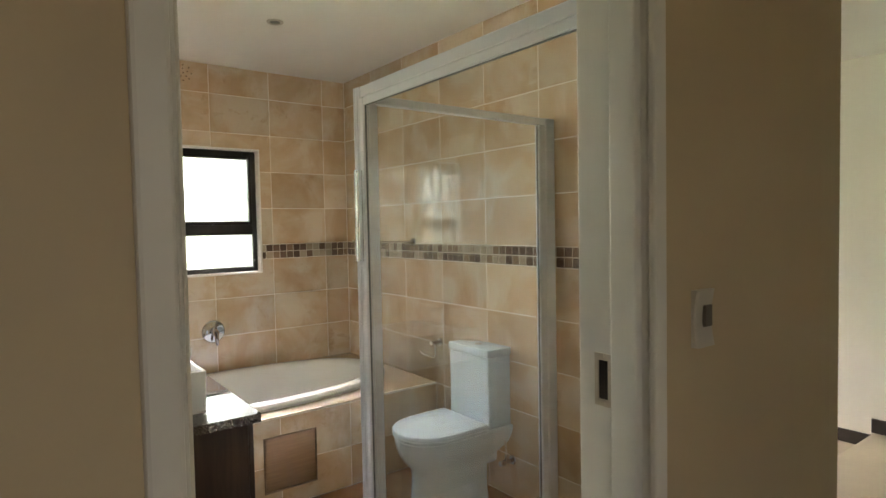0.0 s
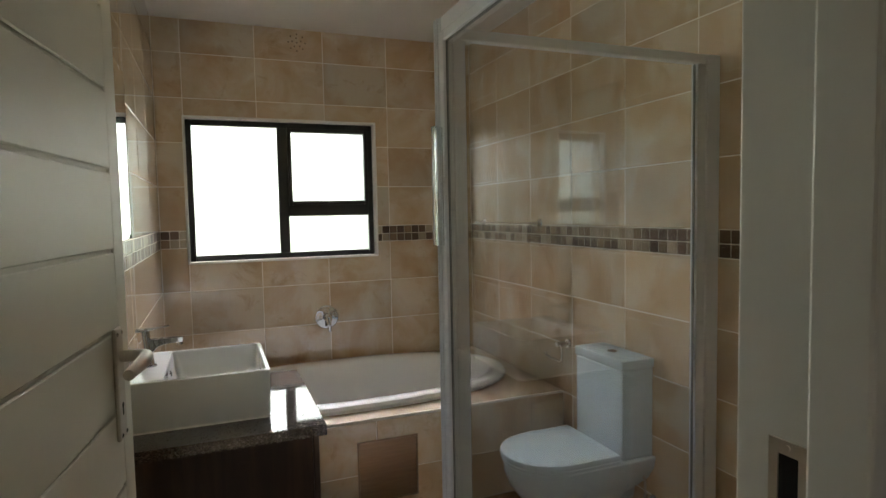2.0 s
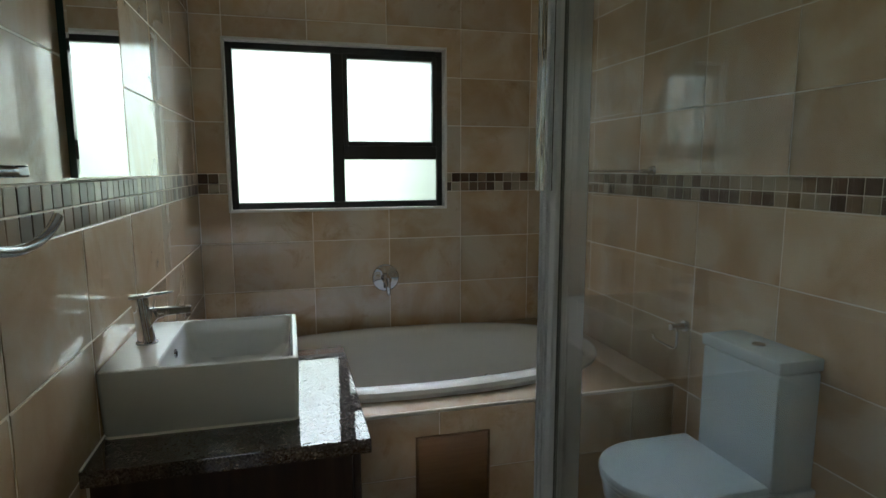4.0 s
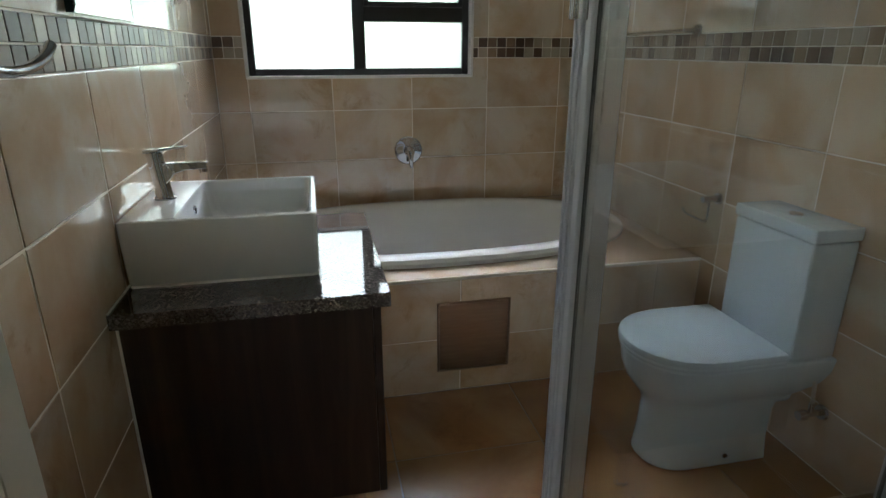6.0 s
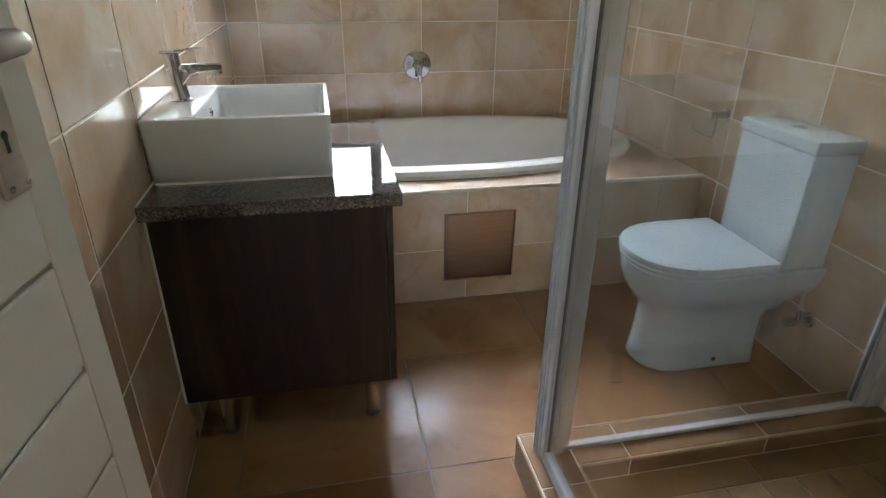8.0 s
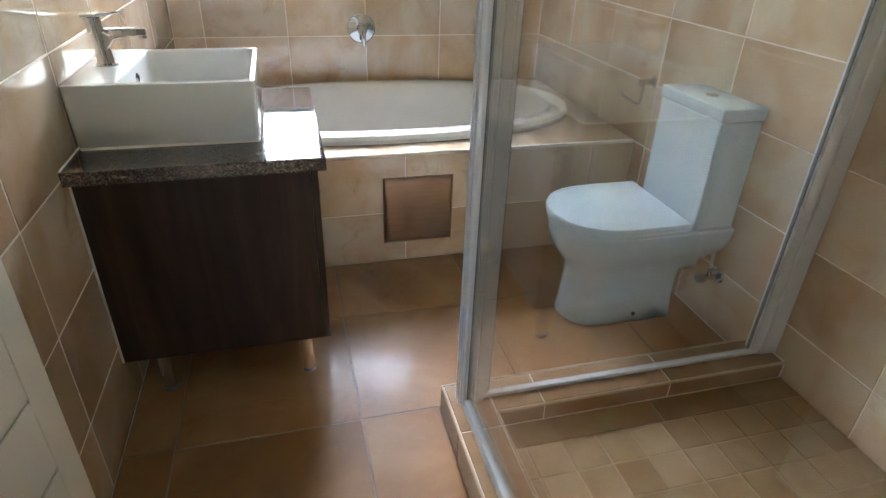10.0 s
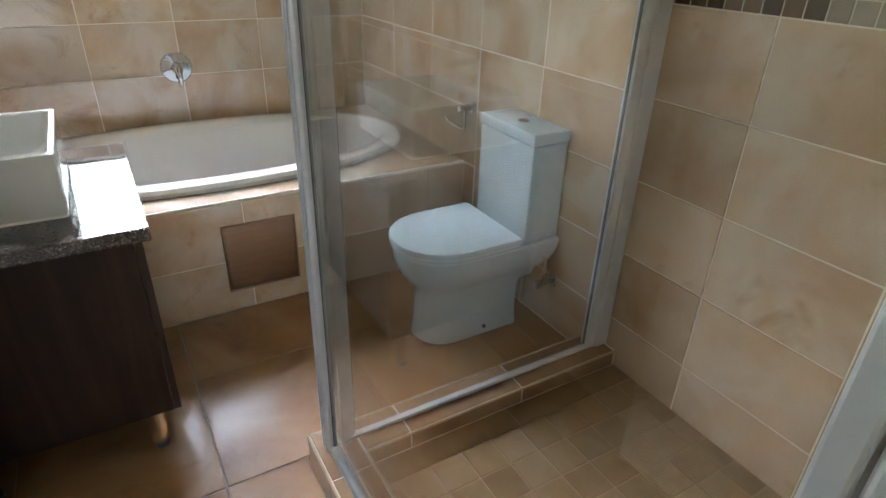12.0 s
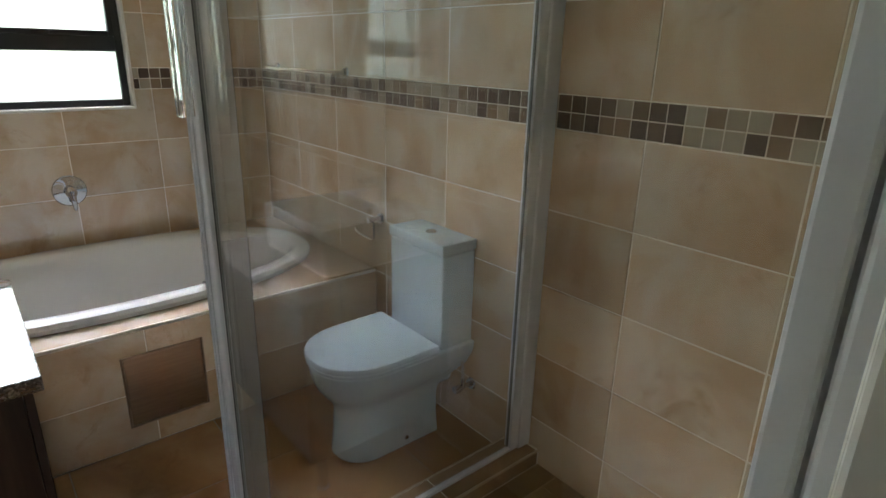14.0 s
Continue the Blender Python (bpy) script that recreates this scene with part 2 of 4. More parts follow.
def rod(bm, p, q, r, r2=None, seg=20):
    p, q = Vector(p), Vector(q)
    d = q - p
    m = Matrix.Translation((p + q) / 2) @ d.to_track_quat("Z", "Y").to_matrix().to_4x4()
    bmesh.ops.create_cone(bm, cap_ends=True, segments=seg, radius1=r, radius2=r if r2 is None else r2, depth=d.length, matrix=m)
    return bm


def tube(bm, pts, r, seg=12):
    """A round bar along a line of points, with closed ends."""
    pts = [Vector(p) for p in pts]
    rings, up = [], None
    for i, p in enumerate(pts):
        d = (pts[min(i + 1, len(pts) - 1)] - pts[max(i - 1, 0)]).normalized()
        if up is None:
            up = d.orthogonal().normalized()
        up = (up - d * up.dot(d)).normalized()
        side = d.cross(up)
        rr = r[i] if isinstance(r, (list, tuple)) else r
        rings.append([bm.verts.new(p + rr * (math.cos(a) * up + math.sin(a) * side)) for a in (2 * math.pi * k / seg for k in range(seg))])
    for a, b in zip(rings, rings[1:]):
        for k in range(seg):
            bm.faces.new((a[k], a[(k + 1) % seg], b[(k + 1) % seg], b[k]))
    bm.faces.new(rings[0][::-1])
    bm.faces.new(rings[-1])
    return bm


def loft(bm, rings, cap0=True, cap1=True):
    """Skin through rings of equal length."""
    rows = [[bm.verts.new(p) for p in ring] for ring in rings]
    for a, b in zip(rows, rows[1:]):
        for k in range(len(a)):
            j = (k + 1) % len(a)
            bm.faces.new((a[k], a[j], b[j], b[k]))
    if cap0:
        bm.faces.new(rows[0][::-1])
    if cap1:
        bm.faces.new(rows[-1])
    return bm


def arc(c, r, a0, a1, n, fy=(0, 1, 0), fz=(0, 0, 1)):
    c, fy, fz = Vector(c), Vector(fy), Vector(fz)
    return [c + r * (math.cos(radians(a0 + (a1 - a0) * i / n)) * fy + math.sin(radians(a0 + (a1 - a0) * i / n)) * fz) for i in range(n + 1)]


# ---- setting: walls, floor, ceiling ----
def structure(name, bm, mat, label, category):
    return tagged(part(name, bm, mat), label, category, "", "structure")


def walls():
    back = bm_new()
    for x0, x1, z0, z1 in ((XL - 0.25, XR + 0.25, -0.1, WZ0), (XL - 0.25, XR + 0.25, WZ1, HC + 0.1), (XL - 0.25, WX0, WZ0, WZ1), (WX1, XR + 0.25, WZ0, WZ1)):
        box(back, x0, x1, YB + 0.0014, YB + 0.24, z0, z1)
    made = {"back": structure("wall_back", back, GROUT, "beige tiled bathroom wall with a frosted window", "wall")}
    made["left"] = structure("wall_left", boxed(XL - 0.2, XL - 0.0014, YF, YB + 0.002, -0.1, HC + 0.1), GROUT, "beige tiled wall behind the basin and mirror", "wall")
    made["right"] = structure("wall_right", boxed(XR + 0.0014, XR + 0.14, 0.92, YB + 0.002, -0.1, HC + 0.1), GROUT, "beige tiled wall behind toilet and shower", "wall")
    front = bm_new()
    box(front, -1.4, DX0 - 0.03, YH, YF, -0.1, HC + 0.1)
    box(front, DX1 + 0.03, 1.919, YH, YF, -0.1, HC + 0.1)
    box(front, DX0 - 0.03, DX1 + 0.03, YH, YF, DH + 0.03, HC + 0.1)
    structure("wall_front", front, HALL_PAINT, "dull beige painted hall wall round the bathroom doorway", "wall")
    lining = bm_new()
    box(lining, DX1 + 0.05, 1.919, YF + 0.0005, YF + 0.003, 0, HC)
    box(lining, DX0 - 0.03, DX1 + 0.05, YF, YF + 0.008, DH + 0.06, HC)
    structure("wall_front_tiles", lining, WALL_TILE, "beige tiles on the wall beside the doorway", "wall")
    structure("wall_shower_end", boxed(1.919, XR + 0.14, 0.822, 0.92, -0.1, HC + 0.1), HALL_PAINT, "plain beige wall closing the shower end", "wall")
    structure("ceiling", boxed(XL - 0.2, XR + 0.14, YF, YB + 0.2, HC, HC + 0.1), PLASTER, "white painted bathroom ceiling", "ceiling")
    made["floor"] = structure("floor", boxed(XL - 0.2, XR + 0.14, YH + 0.06, YB + 0.2, -0.12, -0.003), FLOOR_GROUT, "tan tiled bathroom floor with grout joints", "floor")
    return made


WALLS = walls()


def hall():
    structure("hall_floor", boxed(-1.4, 6.2, -1.4, YH + 0.06, -0.12, -0.001), HALL_FLOOR, "beige tiled hall floor", "floor")
    structure("hall_floor_beyond", boxed(XR + 0.14, 6.2, YH + 0.06, 4.3, -0.12, -0.001), HALL_FLOOR, "beige tiled floor of the room beyond", "floor")
    structure("hall_ceiling", boxed(-1.4, 6.2, -1.4, YH + 0.05, 2.435, 2.62), PLASTER, "white hall ceiling", "ceiling")
    structure("hall_ceiling_beyond", boxed(XR + 0.14, 6.2, YH + 0.05, 4.3, 2.435, 2.62), PLASTER, "white ceiling of the room beyond", "ceiling")
    structure("wall_hall_west", boxed(-0.88, -0.78, -1.4, YF, -0.1, 2.6), HALL_PAINT, "plain beige painted hall wall", "wall")
    # Out of view; the opening is made up to hold the fill lamp.
    south = bm_new()
    for x0, x1, z0, z1 in ((-1.5, 6.2, -0.1, 0.88), (-1.5, 6.2, 2.12, 2.6), (-1.5, -0.57, 0.88, 2.12), (0.37, 6.2, 0.88, 2.12)):
        box(south, x0, x1, -1.5, -1.4, z0, z1)
    structure("wall_hall_south", south, HALL_PAINT, "unseen beige hall wall with an opening made for the fill lamp", "wall")
    structure("wall_hall_east", boxed(6.2, 6.3, -1.5, 4.4, -0.1, 2.6), HALL_PAINT, "beige painted wall at the far end", "wall")
    # Out of view; its opening is added to let outdoor light onto the pale wall.
    north = bm_new()
    for x0, x1, z0, z1 in ((XR + 0.14, 6.2, -0.1, 1.1), (XR + 0.14, 6.2, 2.0, 2.6), (XR + 0.14, 2.45, 1.1, 2.0), (3.05, 6.2, 1.1, 2.0)):
        box(north, x0, x1, 4.3, 4.4, z0, z1)
    structure("wall_hall_north", north, HALL_PAINT, "unseen beige wall in the room beyond, with an opening added for light", "wall")
    structure("wall_corner", boxed(4.36, 5.4, -1.4, 4.3, -0.1, 2.435), PALE_PAINT, "pale beige painted wall in the hall beyond", "wall")
    sk = bm_new()
    box(sk, 4.345, 4.36, 1.31, 4.3, 0, 0.085, 0.004)
    box(sk, 4.345, 4.36, -1.4, 1.31, 0.10, 0.19, 0.004)
    structure("hall_step", boxed(2.6, 4.36, -1.4, 1.30, -0.001, 0.10, 0.004), HALL_FLOOR, "low pale step along the hall wall", "step")
    structure("baseboard", sk, SKIRT, "dark brown skirting board along the pale wall", "skirting board")


hall()


# ---- window ----
def window():
    w = tagged(new("window_1"), "black aluminium window with frosted panes in a white reveal", "window", "", "structure")
    yf, yb = 4.100, 4.145                       # frame, inside and outside face
    rv = bm_new()
    t = 0.012
    box(rv, WX0, WX0 + t, YB - 0.004, YB + 0.235, WZ0, WZ1, 0.002, 1)
    box(rv, WX1 - t, WX1, YB - 0.004, YB + 0.235, WZ0, WZ1, 0.002, 1)
    box(rv, WX0 + t, WX1 - t, YB - 0.004, YB + 0.235, WZ1 - t, WZ1, 0.002, 1)
    part("reveal", rv, REVEAL, w, "white painted reveal and edge trim")
    part("window_sill", boxed(WX0 + t, WX1 - t, YB - 0.006, YB + 0.235, WZ0, WZ0 + t, 0.002, 1), REVEAL, w)
    x0, x1, z0, z1 = WX0 + t, WX1 - t, WZ0 + t, WZ1 - t
    f = 0.032
    mx0, mx1 = 0.897, 0.957
    tz0, tz1 = 1.405, 1.475
    fr = bm_new()
    box(fr, x0, x0 + f, yf, yb, z0, z1, 0.003, 1)
    box(fr, x1 - f, x1, yf, yb, z0, z1, 0.003, 1)
    box(fr, x0 + f, x1 - f, yf, yb, z1 - f, z1, 0.003, 1)
    box(fr, x0 + f, x1 - f, yf, yb, z0, z0 + f, 0.003, 1)
    part("window_frame", fr, BLACK_ALU, w)
    part("mullion", boxed(mx0, mx1, yf, yb, z0 + f, z1 - f, 0.003, 1), BLACK_ALU, w)
    part("transom", boxed(mx1, x1 - f, yf, yb, tz0, tz1, 0.003, 1), BLACK_ALU, w)
    sash = bm_new()                             # opening sash, a little proud of the frame
    s = 0.024
    a0, a1, b0, b1 = mx1, x1 - f, tz1, z1 - f
    box(sash, a0, a0 + s, yf - 0.008, yb, b0, b1, 0.003, 1)
    box(sash, a1 - s, a1, yf - 0.008, yb, b0, b1, 0.003, 1)
    box(sash, a0 + s, a1 - s, yf - 0.008, yb, b1 - s, b1, 0.003, 1)
    box(sash, a0 + s, a1 - s, yf - 0.008, yb, b0, b0 + s, 0.003, 1)
    part("sash", sash, BLACK_ALU, w, "black opening top sash")
    latch = bm_new()
    box(latch, (a0 + a1) / 2 - 0.012, (a0 + a1) / 2 + 0.012, yf - 0.02, yf - 0.008, b0 + 0.002, b0 + 0.02, 0.002, 1)
    box(latch, (a0 + a1) / 2 - 0.006, (a0 + a1) / 2 + 0.05, yf - 0.028, yf - 0.018, b0 + 0.006, b0 + 0.015, 0.002, 1)
    part("latch", latch, BLACK_ALU, w)
    for p0, p1, q0, q1 in ((x0 + f - 0.006, mx0 + 0.006, z0 + f - 0.006, z1 - f + 0.006), (a0 + s - 0.006, a1 - s + 0.006, b0 + s - 0.006, b1 - s + 0.006), (mx1 - 0.006, x1 - f + 0.006, z0 + f - 0.006, tz0 + 0.006)):
        pane = part("pane", boxed(p0, p1, 4.120, 4.124, q0, q1), FROSTED, w, "bright frosted glass pane")
        pane.visible_shadow = False
    bd = bm_new()
    box(bd, -1.0, 2.3, 8.0, 8.05, -0.4, 8.0)
    structure("backdrop", bd, backdrop_material(), "bright blurred garden and sky outside", "backdrop")
    structure("ground", boxed(-40, 40, 4.4, 60, -0.4, -0.3), plain("grass_ground", (0.07, 0.10, 0.03), 0.9, 0, 0.3, 2), "grassy ground outside the window", "ground")


window()


# ---- doorway, door and switch in the hall ----
def doorway():
    d = tagged(new("door_frame"), "white enamelled steel door frame with stepped profile", "door frame", "", "structure")

    def jamb(side):
        """Stepped steel profile, side -1 at the hinges, +1 at the lock."""
        x = DX0 if side < 0 else DX1
        bm = bm_new()
        out = 0.030 * side
        box(bm, x, x + out, 0.742, YF + 0.012, 0, DH + 0.03, 0.004)              # rebate for the leaf
        box(bm, x - 0.016 * side, x + out, 0.684, 0.742, 0, DH + 0.03, 0.004)    # stop
        box(bm, x + 0.002 * side, x + out, YH - 0.010, 0.684, 0, DH + 0.03, 0.003)
        box(bm, x - 0.004 * side, x + 0.033 * side, YH - 0.014, YH + 0.004, 0, DH + 0.05, 0.005)
        box(bm, x + 0.004 * side, x + 0.045 * side, YF - 0.002, YF + 0.014, 0, DH + 0.05, 0.005)
        return bm
    part("hinge_jamb", jamb(-1), FRAME_PAINT, d)
    lock = part("lock_jamb", jamb(1), FRAME_PAINT, d)
    hd = bm_new()
    box(hd, DX0, DX1, 0.742, YF + 0.012, DH, DH + 0.03, 0.004)
    box(hd, DX0, DX1, 0.684, 0.742, DH - 0.016, DH + 0.03, 0.004)
    box(hd, DX0 - 0.01, DX1 + 0.01, YH - 0.014, 0.684, DH + 0.012, DH + 0.05, 0.004)
    part("head", hd, FRAME_PAINT, d)
    st = bm_new()
    z0, z1 = 1.075, 1.182
    for a, b, c, e in ((0.750, 0.758, z0, z1), (0.780, 0.790, z0, z1), (0.758, 0.780, z0, z0 + 0.014), (0.758, 0.780, z1 - 0.014, z1)):
        box(st, DX1 - 0.0025, DX1 + 0.001, a, b, c, e)
    part("strike_plate", st, STEEL, lock, "worn steel strike plate")
    part("keep_hole", boxed(DX1 - 0.0008, DX1 + 0.001, 0.758, 0.780, z0 + 0.014, z1 - 0.014), DARK, lock)
    part("screw", rod(rod(bm_new(), (DX1 - 0.004, 0.769, z0 + 0.006), (DX1, 0.769, z0 + 0.006), 0.003, None, 10), (DX1 - 0.004, 0.769, z1 - 0.006), (DX1, 0.769, z1 - 0.006), 0.003, None, 10), STEEL, lock)


doorway()


def door():
    """The open leaf: local x runs from the hinges to the free edge, the visible face looks along local -y."""
    d = tagged(new("door_1"), "white painted door with horizontal grooves, standing open", "door", "", "structure")
    d.matrix_world = pose(0.262, YF - 0.005, 0.008, 0, 0, 82.6)
    w, t, hgt = 0.775, 0.040, 2.045
    core = boxed(0, w, 0.005, t, 0, hgt, 0.002, 1)
    part("core", core, DOOR_PAINT, d)
    stile = 0.055
    part("free_stile", boxed(w - stile, w, -0.0005, 0.0048, 0, hgt, 0.0012, 1), DOOR_PAINT, d)
    part("hinge_stile", boxed(0, stile, -0.0005, 0.0048, 0, hgt, 0.0012, 1), DOOR_PAINT, d)
    zs = [0.0] + [0.1 + 0.1385 * k for k in range(14)] + [hgt]
    for a, b in zip(zs, zs[1:]):
        if b - a > 0.01:
            part("plank", boxed(stile, w - stile, -0.0005, 0.0048, a + 0.0032, b - 0.0032, 0.002, 1), DOOR_PAINT, d)
    hx, hz = w - 0.078, 1.165
    h = part("door_handle", boxed(hx - 0.021, hx + 0.021, -0.008, -0.0005, hz - 0.145, hz + 0.050, 0.004), STEEL, d, "brushed steel lever handle on a plate")
    for z in (hz - 0.135, hz + 0.040):
        for dx in (-0.013, 0.013):
            part("screw", rod(bm_new(), (hx + dx, -0.0095, z), (hx + dx, -0.007, z), 0.0035, None, 10), CHROME, h)
    pts = [(hx, -0.006, hz), (hx, -0.035, hz)] + [(hx - 0.018 + 0.018 * math.cos(a), -0.035 - 0.018 * math.sin(a), hz) for a in (0.4, 0.8, 1.2, 1.57)] + [(hx - 0.06, -0.054, hz - 0.002), (hx - 0.115, -0.050, hz - 0.006)]
    part("lever", tube(bm_new(), pts, [0.010, 0.010, 0.0105, 0.011, 0.011, 0.011, 0.011, 0.009]), STEEL, h, "", True)
    key = rod(bm_new(), (hx, -0.0086, hz - 0.085), (hx, -0.007, hz - 0.085), 0.0045, None, 12)
    box(key, hx - 0.0025, hx + 0.0025, -0.0086, -0.007, hz - 0.102, hz - 0.085)
    part("keyhole", key, DARK, h)


door()


def light_switch():
    s = empty("light_switch", "white plastic light switch with a dark grey rocker", "light switch")
    x, z, y = 1.200, 1.248, YH
    n = 9
    prof = [(z - 0.0575 + 0.115 * i / n, 0.007 + 0.008 * abs(2 * i / n - 1) ** 1.6) for i in range(n + 1)]
    bm = bm_new()
    rings = []
    for zz, d in prof:
        rings.append([(x - 0.033, y, zz), (x + 0.033, y, zz), (x + 0.033, y - d + 0.002, zz), (x + 0.029, y - d, zz), (x - 0.029, y - d, zz), (x - 0.033, y - d + 0.002, zz)])
    loft(bm, rings)
    part("cover_plate", bm, SWITCH_WHITE, s)
    part("rocker", boxed(x - 0.004, x + 0.024, y - 0.014, y - 0.005, z - 0.018, z + 0.026, 0.002), SWITCH_GREY, s, "dark grey rocker")


light_switch()


# ---- bath ----
LEDGE_Y, LEDGE_Z = 2.918, 0.478


def bath():
    bs = tagged(new("bath_surround"), "beige tiled bath surround with a flat ledge", "bath surround")
    cx, cy = 1.20, 3.495

    def oval(a, b, z, n=64, e=2.35):
        out = []
        for k in range(n):
            t = 2 * math.pi * k / n
            c, s = math.cos(t), math.sin(t)
            out.append((cx + a * math.copysign(abs(c) ** (2 / e), c), cy + b * math.copysign(abs(s) ** (2 / e), s), z))
        return out
    body = bm_new()
    box(body, XL, XR, LEDGE_Y + 0.002, LEDGE_Y + 0.06, 0, LEDGE_Z - 0.010)
    top = bm_new()                              # ledge with the oval cut-out
    hole = oval(0.84, 0.425, LEDGE_Z - 0.0015)
    outer = []
    for x, y, z in hole:
        dx, dy = x - cx, y - cy
        k = min((XR - cx if dx > 0 else XL - cx) / dx if abs(dx) > 1e-6 else 9e9, (YB - cy if dy > 0 else LEDGE_Y + 0.002 - cy) / dy if abs(dy) > 1e-6 else 9e9)
        outer.append((cx + dx * k, cy + dy * k, z))
    corners = [(XR, YB), (XL, YB), (XL, LEDGE_Y + 0.002), (XR, LEDGE_Y + 0.002)]
    for c in corners:
        i = min(range(64), key=lambda j: (outer[j][0] - c[0]) ** 2 + (outer[j][1] - c[1]) ** 2)
        outer[i] = (c[0], c[1], LEDGE_Z - 0.0015)
    low = [(x, y, z - 0.02) for x, y, z in outer]
    lowh = [(x, y, z - 0.02) for x, y, z in hole]
    loft(top, [lowh, hole, outer, low], False, False)
    part("ledge", top, WALL_TILE, bs)
    part("front_wall", body, GROUT, bs)
    edge = bm_new()
    box(edge, XL + 0.001, XR - 0.001, LEDGE_Y - 0.003, LEDGE_Y + 0.010, LEDGE_Z - 0.010, LEDGE_Z + 0.001, 0.004)
    part("edge_trim", edge, GROUT, bs, "rounded cream edge trim")
    b = empty("bathtub", "white oval drop-in bathtub set in a tiled surround", "bathtub")
    shell = bm_new()
    rings = [oval(0.845, 0.430, LEDGE_Z - 0.006), oval(0.878, 0.466, LEDGE_Z + 0.001), oval(0.882, 0.470, LEDGE_Z + 0.018), oval(0.874, 0.462, LEDGE_Z + 0.033), oval(0.858, 0.446, LEDGE_Z + 0.039),
             oval(0.815, 0.398, LEDGE_Z + 0.038), oval(0.800, 0.384, LEDGE_Z + 0.030), oval(0.785, 0.370, LEDGE_Z + 0.005), oval(0.760, 0.350, LEDGE_Z - 0.09), oval(0.72, 0.325, LEDGE_Z - 0.22), oval(0.66, 0.29, LEDGE_Z - 0.33), oval(0.56, 0.22, LEDGE_Z - 0.385), oval(0.30, 0.12, LEDGE_Z - 0.395)]
    loft(shell, rings, False, True)
    part("shell", shell, ACRYLIC, b, "", True)
    drain = rod(bm_new(), (cx + 0.05, cy, LEDGE_Z - 0.394), (cx + 0.05, cy, LEDGE_Z - 0.388), 0.035, 0.03)
    part("drain", drain, CHROME, b, "chrome drain")
    part("overflow_cap", rod(bm_new(), (1.651, 3.775, 0.254), (1.651, 3.755, 0.256), 0.013, 0.012, 18), CHROME, b, "small chrome plug", True)
    return bs


BATH = bath()


def access_panel():
    p = empty("access_panel", "square bronze-toned steel access panel in the bath front", "access panel")
    x0, x1, z0, z1, y = 1.080, 1.368, 0.088, 0.378, LEDGE_Y
    fr = bm_new()
    f = 0.008
    for a, b, c, e in ((x0, x0 + f, z0, z1), (x1 - f, x1, z0, z1), (x0 + f, x1 - f, z0, z0 + f), (x0 + f, x1 - f, z1 - f, z1)):
        box(fr, a, b, y - 0.006, y + 0.004, c, e, 0.0015, 1)
    part("frame", fr, PANEL_STEEL, p)
    part("cover", boxed(x0 + f + 0.001, x1 - f - 0.001, y - 0.004, y + 0.004, z0 + f + 0.001, z1 - f - 0.001, 0.001, 1), PANEL_STEEL, p, "dull bronze steel cover")
    part("screw", rod(bm_new(), (1.224, y - 0.0055, 0.232), (1.224, y - 0.003, 0.232), 0.006, None, 12), PANEL_STEEL, p)


access_panel()


def bath_mixer():
    m = empty("bath_mixer", "round chrome single-lever bath mixer on the tiled wall", "tap")
    x, z = 1.157, 0.765
    plate = bm_new()
    prof = [(0.074, 0.0), (0.074, 0.004), (0.070, 0.008), (0.040, 0.010), (0.028, 0.012)]
    loft(plate, [[(x + r * math.cos(a), YB - d, z + r * math.sin(a)) for a in (2 * math.pi * k / 40 for k in range(40))] for r, d in prof])
    part("wall_plate", plate, CHROME, m, "", True)
    part("cartridge", rod(bm_new(), (x, YB - 0.010, z), (x, YB - 0.058, z), 0.026, 0.025, 28), CHROME, m, "", True)
    lever = tube(bm_new(), [(x, YB - 0.045, z + 0.012), (x, YB - 0.066, z + 0.002), (x + 0.002, YB - 0.074, z - 0.03), (x + 0.004, YB - 0.078, z - 0.075), (x + 0.004, YB - 0.078, z - 0.082)], [0.018, 0.020, 0.013, 0.010, 0.006], 14)
    part("lever", lever, CHROME, m, "", True)


bath_mixer()


def wall_vent():
    v = empty("wall_vent", "ring of drilled vent holes in the top wall tiles", "vent")
    for r, n, off in ((0.050, 8, 0.0), (0.027, 5, 0.4), (0.0, 1, 0)):
        for k in range(n):
            a = 2 * math.pi * k / n + off
            x, z = 1.028 + r * math.cos(a), 2.455 + r * math.sin(a)
            part("hole", rod(bm_new(), (x, YB - 0.0018, z), (x, YB + 0.004, z), 0.0045, None, 12), VENT_BROWN, v)


wall_vent()


